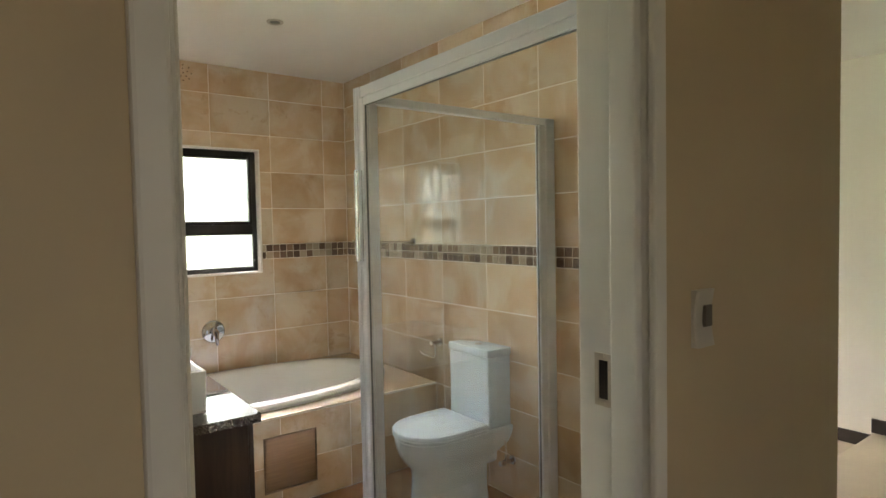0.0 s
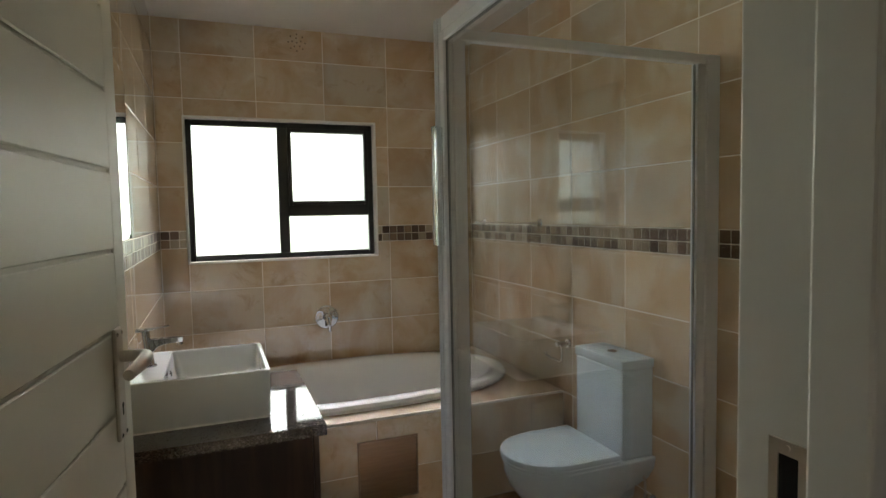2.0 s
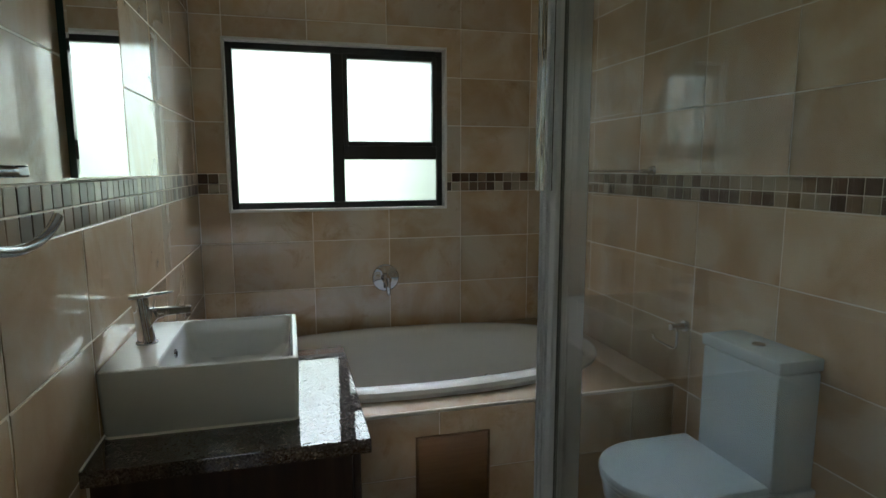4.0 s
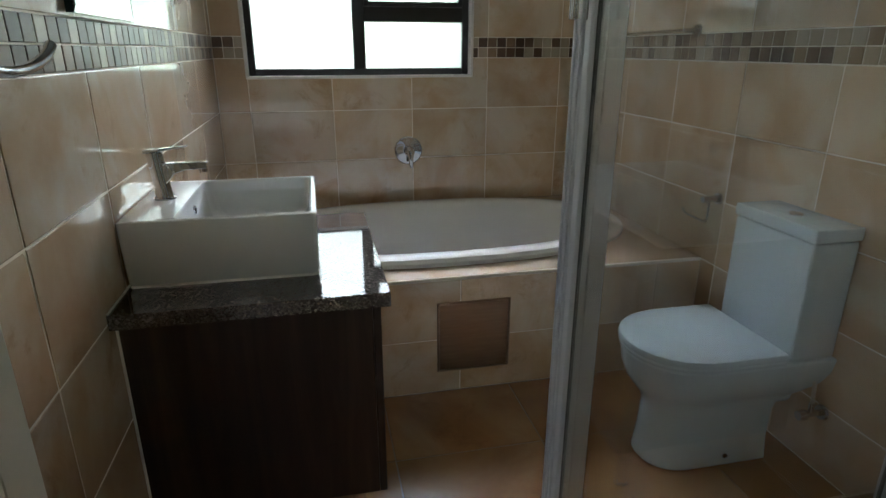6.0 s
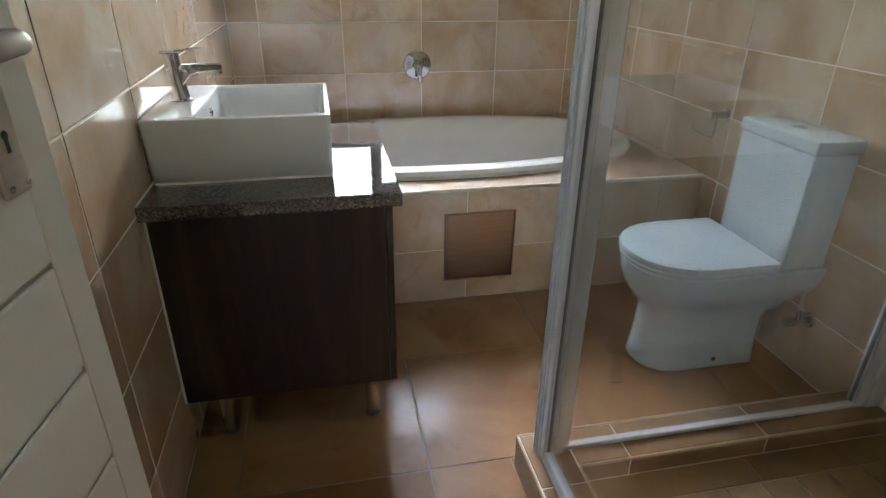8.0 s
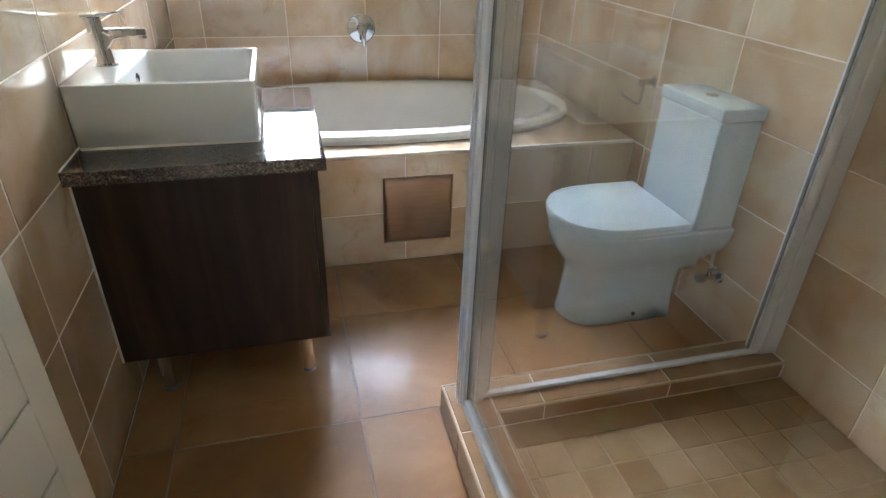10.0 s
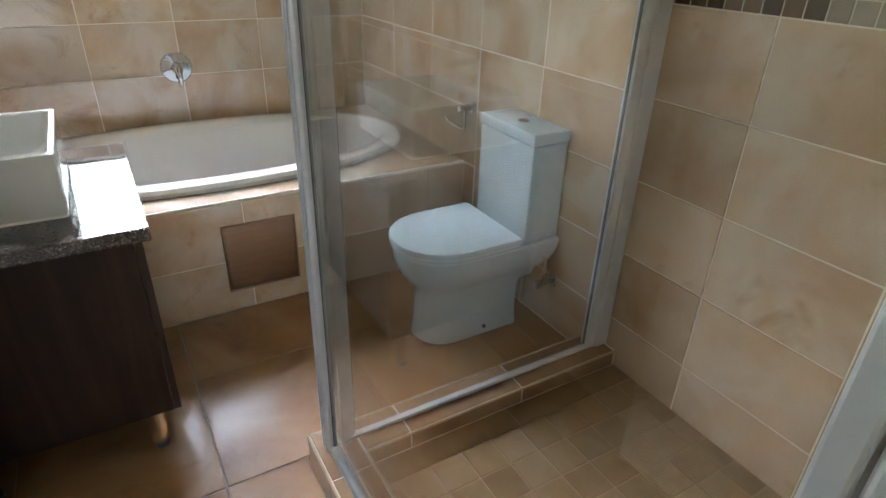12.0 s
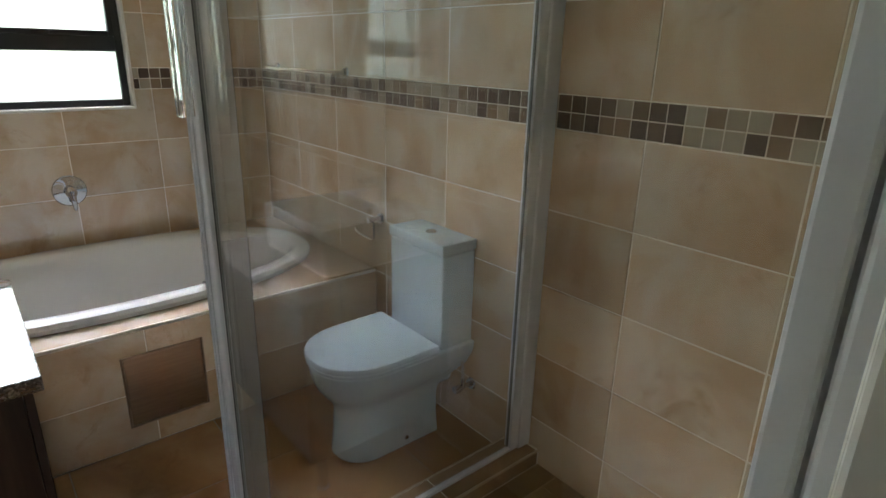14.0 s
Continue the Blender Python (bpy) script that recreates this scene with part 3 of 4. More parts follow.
# ---- vanity, basin, tap, mirror, towel ring ----
def vanity():
    v = empty("vanity_cabinet", "dark wenge wood vanity cabinet on chrome legs", "cabinet")
    x0, x1, y0, y1, z0, z1 = XL + 0.006, 0.805, 2.230, 2.890, 0.168, 0.712
    part("side_panel", boxed(x0, x1 - 0.02, y0, y0 + 0.018, z0, z1, 0.001, 1), WOOD, v)
    part("side_panel", boxed(x0, x1 - 0.02, y1 - 0.018, y1, z0, z1, 0.001, 1), WOOD, v)
    part("bottom_panel", boxed(x0, x1 - 0.02, y0 + 0.018, y1 - 0.018, z0, z0 + 0.018), WOOD, v)
    part("back_panel", boxed(x0, x0 + 0.012, y0 + 0.018, y1 - 0.018, z0 + 0.018, z1), WOOD, v)
    part("edge_sealant", boxed(XL + 0.0005, x0 + 0.0005, y0 - 0.001, y0 + 0.006, z0, z1, 0.001, 1), SILICONE, v, "white sealant bead along the wall")
    ym = (y0 + y1) / 2
    for a, b in ((y0, ym - 0.0015), (ym + 0.0015, y1)):
        part("door", boxed(x1 - 0.0185, x1, a, b, z0, z1 - 0.004, 0.0015, 1), WOOD, v)
    for lx in (0.318, 0.733):
        for ly in (2.300, 2.820):
            lg = rod(bm_new(), (lx, ly, 0.012), (lx, ly, z0), 0.0185, None, 24)
            rod(lg, (lx, ly, 0.150), (lx, ly, z0), 0.026, None, 24)
            leg = part("leg", lg, LEG_CHROME, v, "round chrome leg", True)
            part("foot", rod(bm_new(), (lx, ly, 0.0), (lx, ly, 0.012), 0.021, 0.020, 24), GASKET, leg, "", True)
    top = empty("countertop", "speckled grey-brown polished granite countertop", "countertop")
    part("slab", boxed(XL, 0.826, 2.195, 2.908, 0.713, 0.748, 0.0025), GRANITE, top)
    part("wall_sealant", boxed(XL + 0.0005, XL + 0.006, 2.197, 2.906, 0.7482, 0.753, 0.002, 1), SILICONE, top)


vanity()


def basin():
    b = empty("washbasin", "white square ceramic counter-top washbasin", "basin")
    x0, x1, y0, y1, z0, z1 = XL + 0.001, 0.672, 2.338, 2.782, 0.7485, 0.908
    cx, cy = (x0 + x1) / 2, (y0 + y1) / 2

    def rr(a0, a1, c0, c1, r, z, n=5):
        pts = []
        for (px, py, s) in ((a1 - r, c1 - r, 0), (a0 + r, c1 - r, 90), (a0 + r, c0 + r, 180), (a1 - r, c0 + r, 270)):
            for k in range(n + 1):
                t = radians(s + 90 * k / n)
                pts.append((px + r * math.cos(t), py + r * math.sin(t), z))
        return pts
    g = 0.010
    i0, i1, j0, j1 = x0 + 0.122, x1 - 0.016, y0 + 0.016, y1 - 0.016
    rings = [rr(x0 + g, x1 - g, y0 + g, y1 - g, 0.014, z0), rr(x0 + 0.004, x1 - 0.004, y0 + 0.004, y1 - 0.004, 0.012, z0 + 0.012), rr(x0, x1, y0, y1, 0.010, z1 - 0.006), rr(x0 + 0.001, x1 - 0.001, y0 + 0.001, y1 - 0.001, 0.010, z1 - 0.002), rr(x0 + 0.005, x1 - 0.005, y0 + 0.005, y1 - 0.005, 0.010, z1),
             rr(i0 - 0.004, i1 + 0.004, j0 - 0.004, j1 + 0.004, 0.016, z1), rr(i0 - 0.001, i1 + 0.001, j0 - 0.001, j1 + 0.001, 0.018, z1 - 0.003), rr(i0, i1, j0, j1, 0.020, z1 - 0.010), rr(i0 + 0.012, i1 - 0.010, j0 + 0.010, j1 - 0.010, 0.030, z1 - 0.085), rr(i0 + 0.03, i1 - 0.03, j0 + 0.03, j1 - 0.03, 0.04, z1 - 0.108), rr(cx + 0.03, cx + 0.09, cy - 0.03, cy + 0.03, 0.028, z1 - 0.118)]
    bm = bm_new()
    loft(bm, rings)
    part("bowl", bm, CERAMIC, b, "", True)
    ov = bm_new()
    rod(ov, (i0 + 0.0035, cy, z1 - 0.035), (i0 + 0.0085, cy, z1 - 0.035), 0.013, 0.011, 20)
    o = part("overflow", ov, CHROME, b, "chrome overflow ring", True)
    part("overflow_hole", rod(bm_new(), (i0 + 0.0075, cy, z1 - 0.035), (i0 + 0.0092, cy, z1 - 0.035), 0.007, None, 16), DARK, o)
    part("waste", rod(bm_new(), (cx + 0.06, cy, z1 - 0.118), (cx + 0.06, cy, z1 - 0.113), 0.024, 0.022, 24), CHROME, b, "chrome waste", True)
    part("sealant", loft(bm_new(), [rr(x0 + 0.006, x1 - 0.004, y0 + 0.003, y1 - 0.003, 0.014, z0), rr(x0 + 0.008, x1 - 0.008, y0 + 0.008, y1 - 0.008, 0.014, z0 + 0.006)]), SILICONE, b)
    # tap
    t = empty("basin_tap", "chrome single-lever basin tap with a flat lever", "tap")
    tx, ty = 0.292, 2.560
    body = bm_new()
    prof = [(0.027, 0.0), (0.027, 0.004), (0.0225, 0.007), (0.0205, 0.03), (0.0195, 0.07), (0.0205, 0.100), (0.0215, 0.116), (0.0195, 0.121)]
    loft(body, [[(tx - 0.10 * h + r * math.cos(a), ty + r * math.sin(a), z1 + h) for a in (2 * math.pi * k / 28 for k in range(28))] for r, h in prof])
    part("body", body, CHROME, t, "", True)
    sp = bm_new()

    def bar(x, w, zc, th):
        return [(x, ty - w, zc - th), (x, ty + w, zc - th), (x, ty + w * 0.8, zc + th), (x, ty - w * 0.8, zc + th)]
    loft(sp, [bar(tx + 0.000, 0.015, z1 + 0.060, 0.032), bar(tx + 0.016, 0.0145, z1 + 0.070, 0.023), bar(tx + 0.032, 0.014, z1 + 0.079, 0.0135), bar(tx + 0.055, 0.0135, z1 + 0.083, 0.010), bar(tx + 0.085, 0.013, z1 + 0.084, 0.009), bar(tx + 0.112, 0.0125, z1 + 0.084, 0.0085)])
    bmesh.ops.bevel(sp, geom=sp.edges[:], offset=0.002, segments=1, affect="EDGES")
    spout = part("spout", sp, CHROME, t)
    part("aerator", rod(bm_new(), (tx + 0.099, ty, z1 + 0.079), (tx + 0.101, ty, z1 + 0.066), 0.0105, None, 18), CHROME, spout, "", True)
    lv = bm_new()
    loft(lv, [bar(tx - 0.034, 0.019, z1 + 0.124, 0.0035), bar(tx + 0.004, 0.019, z1 + 0.126, 0.0035), bar(tx + 0.030, 0.012, z1 + 0.129, 0.0025), bar(tx + 0.070, 0.009, z1 + 0.134, 0.0018)])
    bmesh.ops.bevel(lv, geom=lv.edges[:], offset=0.0012, segments=1, affect="EDGES")
    part("lever", lv, CHROME, t)


basin()


def mirror():
    m = empty("wall_mirror", "frameless mirror with cut edges on the tiled wall", "mirror")
    y0, y1, z0, z1, x = 2.305, 2.719, 1.341, 1.920, 0.245
    part("backing", boxed(XL, x - 0.0012, y0, y1, z0, z1), GLASS_EDGE, m, "dark green mirror edge")
    g = bm_new()
    b = 0.014
    a = [g.verts.new(p) for p in ((x - 0.001, y0, z0), (x - 0.001, y1, z0), (x - 0.001, y1, z1), (x - 0.001, y0, z1))]
    c = [g.verts.new(p) for p in ((x, y0 + b, z0 + b), (x, y1 - b, z0 + b), (x, y1 - b, z1 - b), (x, y0 + b, z1 - b))]
    for k in range(4):
        g.faces.new((a[k], a[(k + 1) % 4], c[(k + 1) % 4], c[k]))
    g.faces.new(c)
    g.faces.new(a[::-1])
    part("glass", g, MIRROR, m)


mirror()


def towel_ring():
    t = empty("towel_ring", "chrome open towel ring on a square bracket", "towel ring")
    y, z = 1.900, 1.356
    part("bracket", boxed(XL, XL + 0.012, y - 0.022, y + 0.022, z - 0.022, z + 0.022, 0.003), CHROME, t)
    part("arm", boxed(XL + 0.012, XL + 0.064, y - 0.012, y + 0.038, z - 0.009, z + 0.009, 0.003), CHROME, t)
    x = XL + 0.058
    path = [(x, y, z), (x, y - 0.11, z), (x, y - 0.15, z - 0.012)] + [(x, y + 0.16 * math.cos(radians(a)), z - 0.050 + 0.062 * math.sin(radians(a))) for a in range(170, 346, 11)]
    part("ring", tube(bm_new(), path, 0.0085, 12), CHROME, t, "", True)


towel_ring()


# ---- toilet, roll holder, towel rail, valve ----
def toilet():
    t = empty("toilet", "white close-coupled ceramic toilet with closed lid", "toilet")
    cy = 2.415

    def dee(tip, rear, hw, z, n=28, flat=0.0, e=2.2):
        """A ring with a rounded front towards -x and a flat rear."""
        front = hw * 1.18
        xs = tip + front
        pts = []
        for k in range(n + 1):
            a = math.pi / 2 + math.pi * k / n
            c, s = math.cos(a), math.sin(a)
            pts.append((xs - front * abs(c) ** (2 / e), cy + hw * math.copysign(abs(s) ** (2 / e), s), z))
        m = 6
        for k in range(1, m + 1):
            pts.append((xs + (rear - xs) * k / m, cy - hw, z))
        for k in range(m, 0, -1):
            pts.append((xs + (rear - xs) * k / m, cy + hw, z))
        return pts
    pan = bm_new()
    loft(pan, [dee(1.655, 2.045, 0.108, 0.0), dee(1.650, 2.050, 0.110, 0.006), dee(1.660, 2.045, 0.104, 0.09), dee(1.664, 2.045, 0.104, 0.19), dee(1.655, 2.06, 0.110, 0.225), dee(1.622, 2.11, 0.134, 0.262), dee(1.598, 2.15, 0.158, 0.300), dee(1.584, 2.165, 0.174, 0.345), dee(1.580, 2.168, 0.180, 0.385), dee(1.586, 2.168, 0.176, 0.392)])
    part("pan", pan, CHINA, t, "", True)
    seat = bm_new()
    loft(seat, [dee(1.578, 1.985, 0.180, 0.3925), dee(1.573, 1.985, 0.185, 0.396), dee(1.572, 1.985, 0.186, 0.404), dee(1.576, 1.985, 0.183, 0.408)])
    part("seat", seat, CHINA, t, "", True)
    lid = bm_new()
    loft(lid, [dee(1.575, 1.985, 0.184, 0.4095), dee(1.570, 1.985, 0.188, 0.412), dee(1.569, 1.985, 0.189, 0.424), dee(1.573, 1.984, 0.186, 0.431), dee(1.583, 1.982, 0.178, 0.4345)])
    part("seat_lid", lid, CHINA, t, "glossy white closed lid", True)
    cis = bm_new()
    c0, c1 = 2.247, 2.570
    box(cis, 2.012, 2.166, c0, c1, 0.393, 0.760, 0.009, 3)
    part("cistern", cis, CHINA, t, "", True)
    ld = boxed(2.007, 2.168, c0 - 0.004, c1 + 0.004, 0.763, 0.803, 0.006, 3)
    lidc = part("cistern_lid", ld, CHINA, t, "", True)
    part("flush_button", rod(bm_new(), (2.085, (c0 + c1) / 2, 0.801), (2.085, (c0 + c1) / 2, 0.8065), 0.021, 0.019, 28), CHROME, lidc, "chrome flush button", True)
    part("floor_screw", rod(bm_new(), (1.900, cy - 0.1115, 0.034), (1.900, cy - 0.104, 0.034), 0.008, None, 14), DARK, t, "dark screw cap")
    part("outlet_pipe", tube(bm_new(), [(2.02, cy, 0.19), (2.08, cy, 0.19), (2.168, cy, 0.19)], 0.05, 20), CHINA, t, "", True)


toilet()


def angle_valve():
    v = empty("angle_valve", "chrome angle valve with supply hose behind the toilet", "valve")
    y, z = 2.245, 0.200
    part("rosette", rod(bm_new(), (XR, y, z), (XR - 0.008, y, z), 0.026, 0.022, 24), CHROME, v, "", True)
    part("body", rod(rod(bm_new(), (XR - 0.008, y, z), (XR - 0.062, y, z), 0.010), (XR - 0.045, y, z), (XR - 0.045, y, z + 0.04), 0.008), CHROME, v, "", True)
    part("knob", rod(bm_new(), (XR - 0.062, y, z), (XR - 0.088, y, z), 0.017, 0.015, 8), CHROME, v)
    part("hose", tube(bm_new(), [(XR - 0.045, y, z + 0.04), (XR - 0.045, y + 0.005, z + 0.10), (XR - 0.06, y + 0.03, z + 0.15), (XR - 0.07, y + 0.05, z + 0.195)], 0.006), STEEL, v, "braided steel hose", True)


angle_valve()


def roll_holder():
    h = empty("toilet_roll_holder", "empty chrome toilet roll holder on the tiled wall", "toilet roll holder")
    y, z = 2.865, 0.735
    part("rosette", rod(bm_new(), (XR, y, z), (XR - 0.010, y, z), 0.024, 0.022, 28), CHROME, h, "", True)
    part("post", rod(bm_new(), (XR - 0.008, y, z), (XR - 0.072, y, z), 0.0135, 0.0125, 18), CHROME, h, "", True)
    x = XR - 0.055
    pts = [(x, y, z), (x, y - 0.012, z - 0.004), (x, y - 0.020, z - 0.02), (x, y - 0.020, z - 0.066), (x, y - 0.012, z - 0.082), (x, y + 0.004, z - 0.088), (x, y + 0.115, z - 0.084), (x, y + 0.128, z - 0.078), (x, y + 0.132, z - 0.064)]
    part("wire", tube(bm_new(), pts, 0.0052, 10), CHROME, h, "bent chrome wire", True)


roll_holder()


def towel_rail():
    r = empty("towel_rail", "thin chrome towel rail above the bath", "towel rail")
    z, y0, y1, off = 1.343, 3.135, 3.830, 0.060
    part("rail", rod(bm_new(), (XR - off, y0 - 0.012, z), (XR - off, y1 + 0.012, z), 0.0055, None, 14), CHROME, r, "", True)
    for y in (y0, y1):
        part("rosette", rod(bm_new(), (XR, y, z), (XR - 0.010, y, z), 0.025, 0.022, 28), CHROME, r, "", True)
        part("post", rod(bm_new(), (XR - 0.008, y, z), (XR - off - 0.006, y, z), 0.010, 0.009, 18), CHROME, r, "", True)


towel_rail()


def downlight():
    d = empty("downlight", "small recessed silver downlight, switched off", "ceiling light")
    x, y = 1.26, 3.05
    ring = bm_new()
    prof = [(0.044, 0.0), (0.043, 0.004), (0.036, 0.006), (0.029, 0.003), (0.027, 0.0005)]
    loft(ring, [[(x + q * math.cos(a), y + q * math.sin(a), HC - h) for a in (2 * math.pi * k / 32 for k in range(32))] for q, h in prof], False, False)
    part("trim_ring", ring, STEEL, d, "", True)
    part("lamp_glass", rod(bm_new(), (x, y, HC - 0.0015), (x, y, HC - 0.0003), 0.0275, None, 28), SWITCH_GREY, d, "dark unlit lamp")


downlight()


# ---- shower ----
SX0, SX1, SY0, SY1, KZ, SFZ = 1.095, 1.222, 1.880, 2.012, 0.108, 0.048
RAILZ = 1.955


def shower():
    k = tagged(new("shower_kerb"), "low beige tiled kerb round the shower", "kerb", "", "structure")
    kb = bm_new()
    e = 0.002
    box(kb, SX0 + e, SX1 - e, YF, SY1 - e, 0, KZ - e)
    box(kb, SX1 - e, XR, SY0 + e, SY1 - e, 0, KZ - e)
    part("core", kb, GROUT, k)
    tr = bm_new()
    for a, b, c, d in ((SX0 - 0.002, SX0 + 0.005, YF, SY1 + 0.002), (SX1 - 0.005, SX1 + 0.002, YF, SY0), (SX0 + 0.005, XR, SY1 - 0.005, SY1 + 0.002), (SX1 + 0.002, XR, SY0 - 0.002, SY0 + 0.005)):
        box(tr, a, b, c, d, KZ - 0.007, KZ + 0.001, 0.002, 1)
    part("edge_trim", tr, KERB_TRIM, k, "light tan edge trim")
    structure("shower_floor", boxed(SX1 - e, XR, YF, SY0 + e, -0.003, SFZ - 0.002), SHOWER_GROUT, "small square tan tiles on the shower floor", "floor")
    s = empty("shower_enclosure", "grey-white aluminium and glass shower enclosure with hinged door", "shower")
    z0, z1 = KZ + 0.001, RAILZ
    px, py = 1.150, 1.945                       # middle lines of door side and fixed side

    def upright(name, x0, x1, y0, y1):
        return part(name, boxed(x0, x1, y0, y1, z0, z1, 0.006, 3), ALU, s)
    upright("corner_post", px - 0.024, px + 0.020, py - 0.022, py + 0.024)
    for y in (py - 0.010, py + 0.010):
        part("post_rib", boxed(px - 0.028, px - 0.0235, y - 0.0035, y + 0.0035, z0, z1 - 0.001, 0.0015, 1), ALU, s)
    part("panel_channel", boxed(px + 0.0205, px + 0.044, py - 0.018, py + 0.017, z0, z1 - 0.001, 0.003), ALU, s)
    part("panel_stile", boxed(px + 0.0445, px + 0.060, py - 0.011, py + 0.011, z0 + 0.018, z1 - 0.055, 0.003), ALU, s)
    part("wall_jamb", boxed(XR - 0.060, XR - 0.001, py - 0.020, py + 0.020, z0, z1 - 0.022, 0.006, 3), ALU, s)
    part("panel_stile", boxed(XR - 0.098, XR - 0.0605, py - 0.015, py + 0.015, z0 + 0.018, z1 - 0.055, 0.003), ALU, s)
    upright("front_jamb", px - 0.026, px + 0.022, YF + 0.004, YF + 0.044)
    part("top_rail", boxed(px - 0.020, px + 0.018, YF + 0.044, py - 0.022, z1 - 0.040, z1, 0.004), ALU, s)
    part("top_rail", boxed(px + 0.045, XR - 0.061, py - 0.017, py + 0.017, z1 - 0.054, z1 - 0.023, 0.004), ALU, s)
    part("bottom_rail", boxed(px - 0.020, px + 0.004, YF + 0.044, py - 0.022, z0, z0 + 0.013, 0.003), ALU, s)
    part("bottom_rail", boxed(px + 0.045, XR - 0.061, py - 0.010, py + 0.010, z0, z0 + 0.013, 0.003), ALU, s)
    fixed = part("fixed_panel", boxed(px + 0.058, XR - 0.096, py - 0.0025, py + 0.0025, z0 + 0.012, z1 - 0.050), SHOWER_GLASS, s, "clear fixed glass panel")
    for x in (px + 0.0605, XR - 0.1005):
        part("gasket", boxed(x, x + 0.002, py - 0.005, py + 0.005, z0 + 0.02, z1 - 0.055), GASKET, fixed)
    d = new("door")
    d.parent = s
    dx = px - 0.014                             # middle line of the hung door
    y0, y1, d0, d1 = YF + 0.047, py - 0.026, z0 + 0.021, z1 - 0.043
    w = 0.026
    fr = bm_new()
    box(fr, dx - 0.012, dx + 0.012, y1 - w, y1, d0, d1, 0.004)
    box(fr, dx - 0.012, dx + 0.012, y0, y0 + w, d0, d1, 0.004)
    box(fr, dx - 0.011, dx + 0.011, y0 + w, y1 - w, d1 - 0.028, d1, 0.003)
    box(fr, dx - 0.011, dx + 0.011, y0 + w, y1 - w, d0, d0 + 0.028, 0.003)
    part("door_frame", fr, ALU, d)
    part("door_glass", boxed(dx - 0.0025, dx + 0.0025, y0 + w - 0.004, y1 - w + 0.004, d0 + 0.025, d1 - 0.025), SHOWER_GLASS, d, "clear glass")
    dg = bm_new()
    for a, b, c, e2 in ((y1 - w - 0.0015, y1 - w, d0 + 0.028, d1 - 0.028), (y0 + w, y0 + w + 0.0015, d0 + 0.028, d1 - 0.028), (y0 + w + 0.003, y1 - w - 0.003, d1 - 0.031, d1 - 0.028)):
        box(dg, dx - 0.0035, dx + 0.0035, a, b, c, e2)
    part("door_gasket", dg, GASKET, d)
    hb = bm_new()
    box(hb, dx - 0.040, dx - 0.012, y1 - 0.012, y1 - 0.004, 1.318, 1.650, 0.002)
    box(hb, dx - 0.044, dx - 0.034, y1 - 0.026, y1 - 0.004, 1.318, 1.650, 0.003)
    part("pull_handle", hb, PERSPEX, d, "clear acrylic pull handle")


shower()


# ---- tiles ----
TILE_MESHES = {}


def tile_mesh(w, h, mat, name, bev=0.0016, lift=0.0, thick=0.005):
    """A tile of that size in its own plane, face towards local +z, with a bevelled rim; alike tiles share it."""
    key = (round(w, 4), round(h, 4), mat.name, lift)
    if key not in TILE_MESHES:
        a, b = w / 2, h / 2
        v = [(sx * a, sy * b, -thick) for sx, sy in ((-1, -1), (1, -1), (1, 1), (-1, 1))]
        v += [(sx * a, sy * b, lift - bev * 0.6) for sx, sy in ((-1, -1), (1, -1), (1, 1), (-1, 1))]
        v += [(sx * (a - bev), sy * (b - bev), lift) for sx, sy in ((-1, -1), (1, -1), (1, 1), (-1, 1))]
        f = [(3, 2, 1, 0), (8, 9, 10, 11)]
        for o in (0, 4):
            f += [(o + k, o + (k + 1) % 4, o + 4 + (k + 1) % 4, o + 4 + k) for k in range(4)]
        me = bpy.data.meshes.new(name)
        me.from_pydata(v, [], f)
        me.materials.append(mat)
        TILE_MESHES[key] = me
    return TILE_MESHES[key]


def steps(a, b, origin, pitch):
    """Edges of a row of tiles between a and b, with a joint at origin."""
    k = math.ceil((a - origin) / pitch - 1e-6)
    e = [a]
    while origin + k * pitch < b - 1e-6:
        if origin + k * pitch > a + 0.004:
            e.append(origin + k * pitch)
        k += 1
    return e + [b]


def minus(rect, hole):
    """The pieces of a rectangle that remain beside a hole."""
    a, b, c, d = rect
    p, q, r, s = hole
    if b <= p or a >= q or d <= r or c >= s:
        return [rect]
    out = []
    if a < p:
        out.append((a, p, c, d))
    if b > q:
        out.append((q, b, c, d))
    m, n = max(a, p), min(b, q)
    if c < r:
        out.append((m, n, c, r))
    if d > s:
        out.append((m, n, s, d))
    return out


def lay(parent, to_world, rects, mat, name, gap=0.0042, lift=0.0, jitter=0.0004, tilt=0.22):
    for a, b, c, d in rects:
        w, h = b - a - gap, d - c - gap
        if w < 0.006 or h < 0.006:
            continue
        ob = new(name, tile_mesh(w, h, mat, name, min(0.0016, w / 5, h / 5), lift))
        ob.parent = parent
        ob.matrix_basis = to_world((a + b) / 2, (c + d) / 2) @ pose(0, 0, random.uniform(-jitter, jitter), random.uniform(-tilt, tilt), random.uniform(-tilt, tilt))


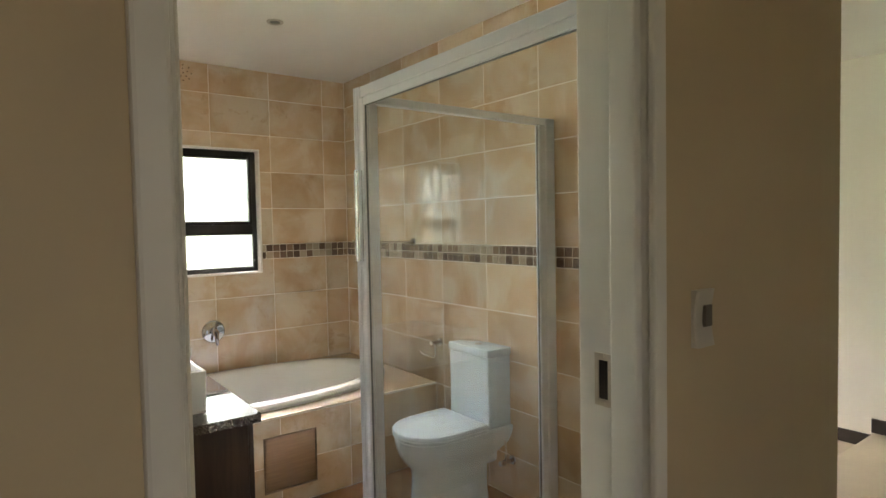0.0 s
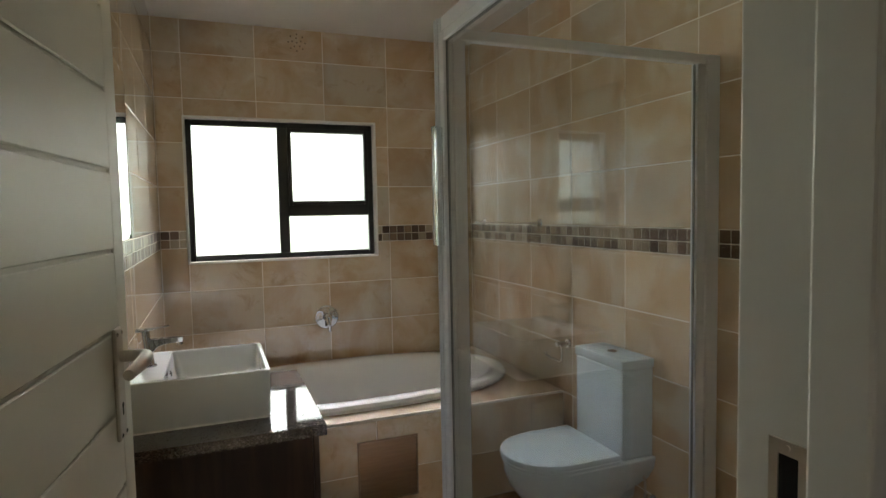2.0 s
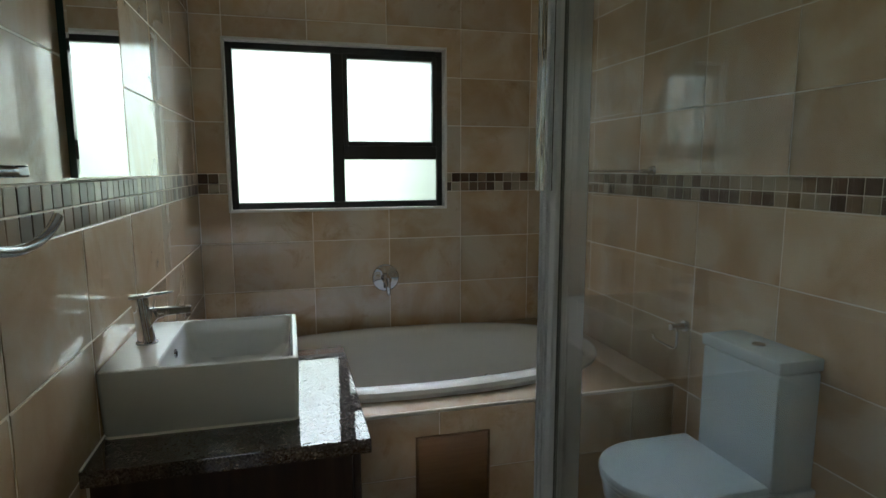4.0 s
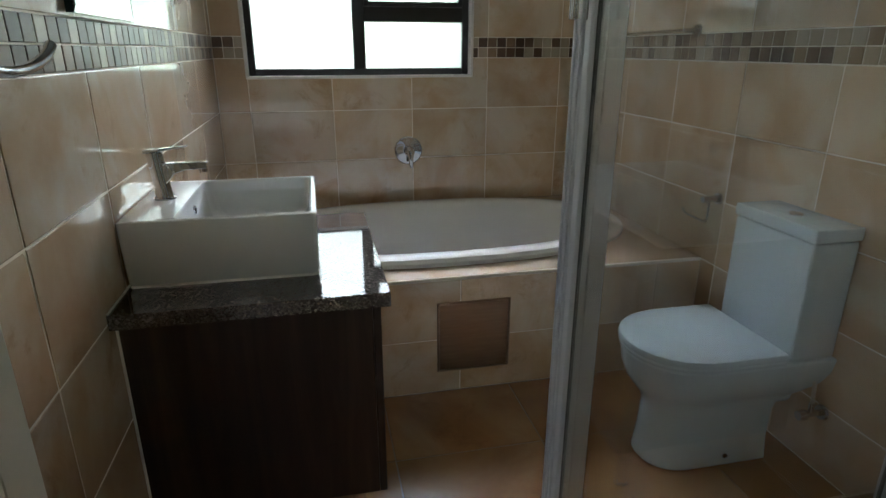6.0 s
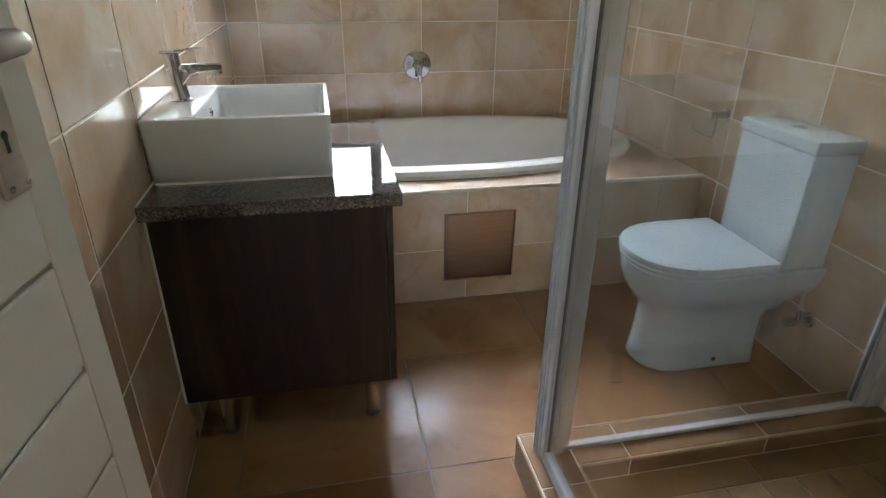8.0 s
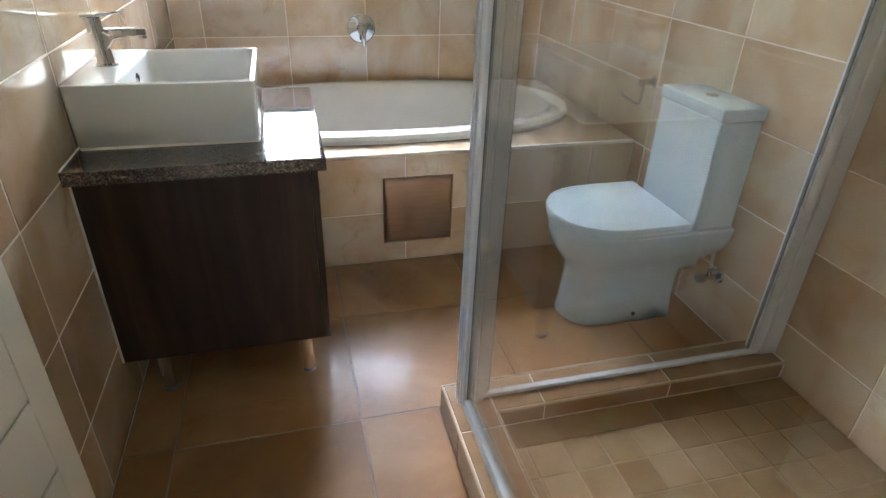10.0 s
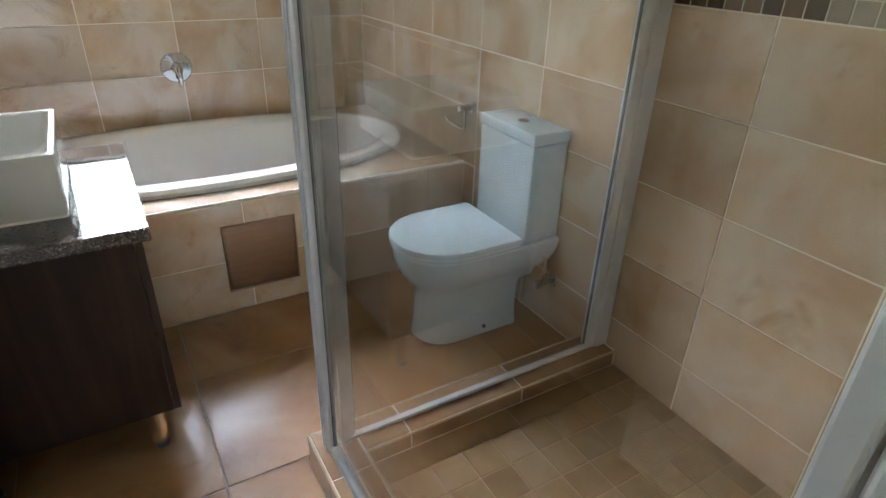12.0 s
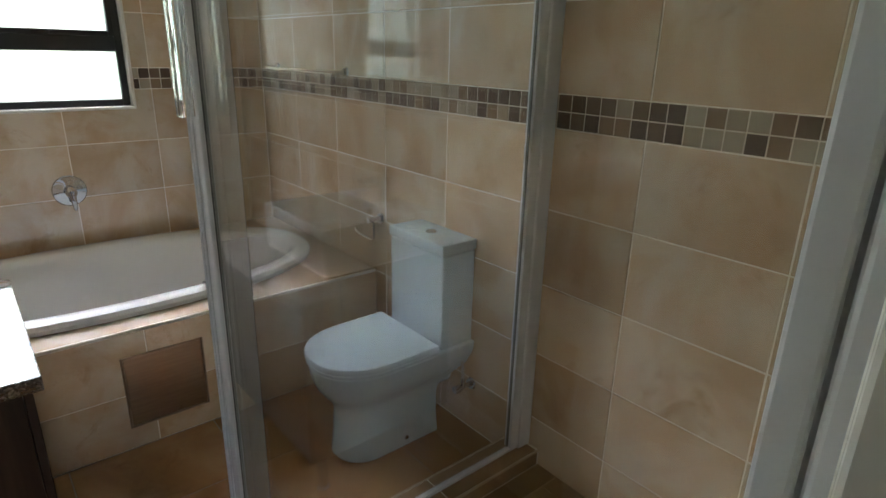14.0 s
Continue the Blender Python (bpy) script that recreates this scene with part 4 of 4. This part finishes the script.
def cut_tile(parent, to_world, rects, mat, name, gap=0.0042, thick=0.005):
    """One tile cut round an opening: a few rectangles that meet without a joint, with a gap on the outer rim alone."""
    u0, u1 = min(r[0] for r in rects), max(r[1] for r in rects)
    v0, v1 = min(r[2] for r in rects), max(r[3] for r in rects)
    um, vm, g = (u0 + u1) / 2, (v0 + v1) / 2, gap / 2
    verts, faces = [], []
    for a, b, c, d in rects:
        a, b = (a + g if a == u0 else a) - um, (b - g if b == u1 else b) - um
        c, d = (c + g if c == v0 else c) - vm, (d - g if d == v1 else d) - vm
        o = len(verts)
        verts += [(x, y, z) for z in (-thick, 0.0) for x, y in ((a, c), (b, c), (b, d), (a, d))]
        faces += [(o + 4, o + 5, o + 6, o + 7)] + [(o + k, o + (k + 1) % 4, o + 4 + (k + 1) % 4, o + 4 + k) for k in range(4)]
    me = bpy.data.meshes.new(name)
    me.from_pydata(verts, [], faces)
    me.materials.append(mat)
    ob = new(name, me)
    ob.parent = parent
    ob.matrix_basis = to_world(um, vm)


def lay_round(parent, to_world, us, vs, hole, mat, name):
    """Tiles on a grid, those that an opening crosses cut to its edge."""
    for a, b in zip(us, us[1:]):
        for c, d in zip(vs, vs[1:]):
            left = minus((a, b, c, d), hole)
            if len(left) == 1 and left[0] == (a, b, c, d):
                lay(parent, to_world, left, mat, name)
            elif left:
                cut_tile(parent, to_world, left, mat, name)


def on_back(u, v):
    return Matrix(((1, 0, 0, u), (0, 0, -1, YB), (0, 1, 0, v), (0, 0, 0, 1)))


def on_left(u, v):
    return Matrix(((0, 0, 1, XL), (1, 0, 0, u), (0, 1, 0, v), (0, 0, 0, 1)))


def on_right(u, v):
    return Matrix(((0, 0, -1, XR), (-1, 0, 0, u), (0, 1, 0, v), (0, 0, 0, 1)))


def flat(z):
    return lambda u, v: Matrix.Translation((u, v, z))


def facing(y):
    return lambda u, v: Matrix(((1, 0, 0, u), (0, 0, -1, y), (0, 1, 0, v), (0, 0, 0, 1)))


def facing_left(x):
    return lambda u, v: Matrix(((0, 0, -1, x), (-1, 0, 0, u), (0, 1, 0, v), (0, 0, 0, 1)))


def facing_right(x):
    return lambda u, v: Matrix(((0, 0, 1, x), (1, 0, 0, u), (0, 1, 0, v), (0, 0, 0, 1)))


def grid(us, vs, holes=()):
    rects = [(a, b, c, d) for a, b in zip(us, us[1:]) for c, d in zip(vs, vs[1:])]
    for h in holes:
        rects = [p for r in rects for p in minus(r, h)]
    return rects


def tile_all():
    low, high = steps(0.0, BAND0, BAND0, TH), steps(BAND1, HC, BAND1, TH)
    hole = (WX0 - 0.001, WX1 + 0.001, WZ0 - 0.001, WZ1 + 0.001)
    mos = [BAND0, (BAND0 + BAND1) / 2, BAND1]
    for w, to, u0, u1, org, holes in ((WALLS["back"], on_back, XL, XR, 1.182, (hole,)), (WALLS["left"], on_left, YF, YB, 2.350, ()), (WALLS["right"], on_right, 0.92, YB, 1.625, ())):
        us = steps(u0, u1, org, TW)
        for vs in (low, high):
            if holes:
                lay_round(w, to, us, vs, hole, WALL_TILE, "tile")
            else:
                lay(w, to, grid(us, vs), WALL_TILE, "tile")
        lay(w, to, grid(steps(u0, u1, org, 0.0502), mos, holes), MOSAIC, "mosaic_tile", 0.0035, 0.0004, 0.0003, 0.3)
    floor_holes = ((SX0, XR, YF, SY1), (XL, XR, LEDGE_Y, YB))
    lay(WALLS["floor"], flat(-0.001), grid(steps(XL, XR, 0.866, 0.507), steps(YF - 0.1, LEDGE_Y, 2.040, 0.507), floor_holes), FLOOR_TILE, "tile", 0.005)
    lay(BATH, facing(LEDGE_Y), grid(steps(XL, XR, 1.172, TW), [0.0, 0.225, LEDGE_Z - 0.011]), WALL_TILE, "tile", 0.0042, 0.0, 0.0002, 0.1)
    kerb = bpy.data.objects["shower_kerb"]
    lay(kerb, flat(KZ), grid([SX0 + 0.005, SX1 - 0.005], steps(YF + 0.01, SY1 - 0.005, 1.83, 0.40)) + grid(steps(SX1 - 0.003, XR, 1.362, 0.40), [SY0 + 0.005, SY1 - 0.005]), KERB_TILE, "tile")
    lay(kerb, facing(SY0), grid(steps(SX1 + 0.002, XR, 1.362, 0.40), [SFZ, KZ - 0.007]), KERB_TILE, "tile")
    lay(kerb, facing_left(SX0), grid(steps(YF + 0.01, SY1, 1.83, 0.40), [0.0, KZ - 0.007]), KERB_TILE, "tile")
    lay(kerb, facing_right(SX1), grid(steps(YF + 0.01, SY0, 1.83, 0.40), [SFZ, KZ - 0.007]), KERB_TILE, "tile")
    sf = bpy.data.objects["shower_floor"]
    ys = [y for y in steps(0.92, 1.795, 1.795, 0.1025)] + [SY0]
    xs = [SX1, 1.275] + [1.275 + 0.1025 * k for k in range(1, 9)] + [XR]
    lay(sf, flat(SFZ), grid(xs, ys[:-1]), SHOWER_TILE, "tile", 0.004)
    lay(sf, flat(SFZ), grid([SX1, 1.70, XR], [1.795, SY0]), SHOWER_TILE, "tile", 0.004)


tile_all()
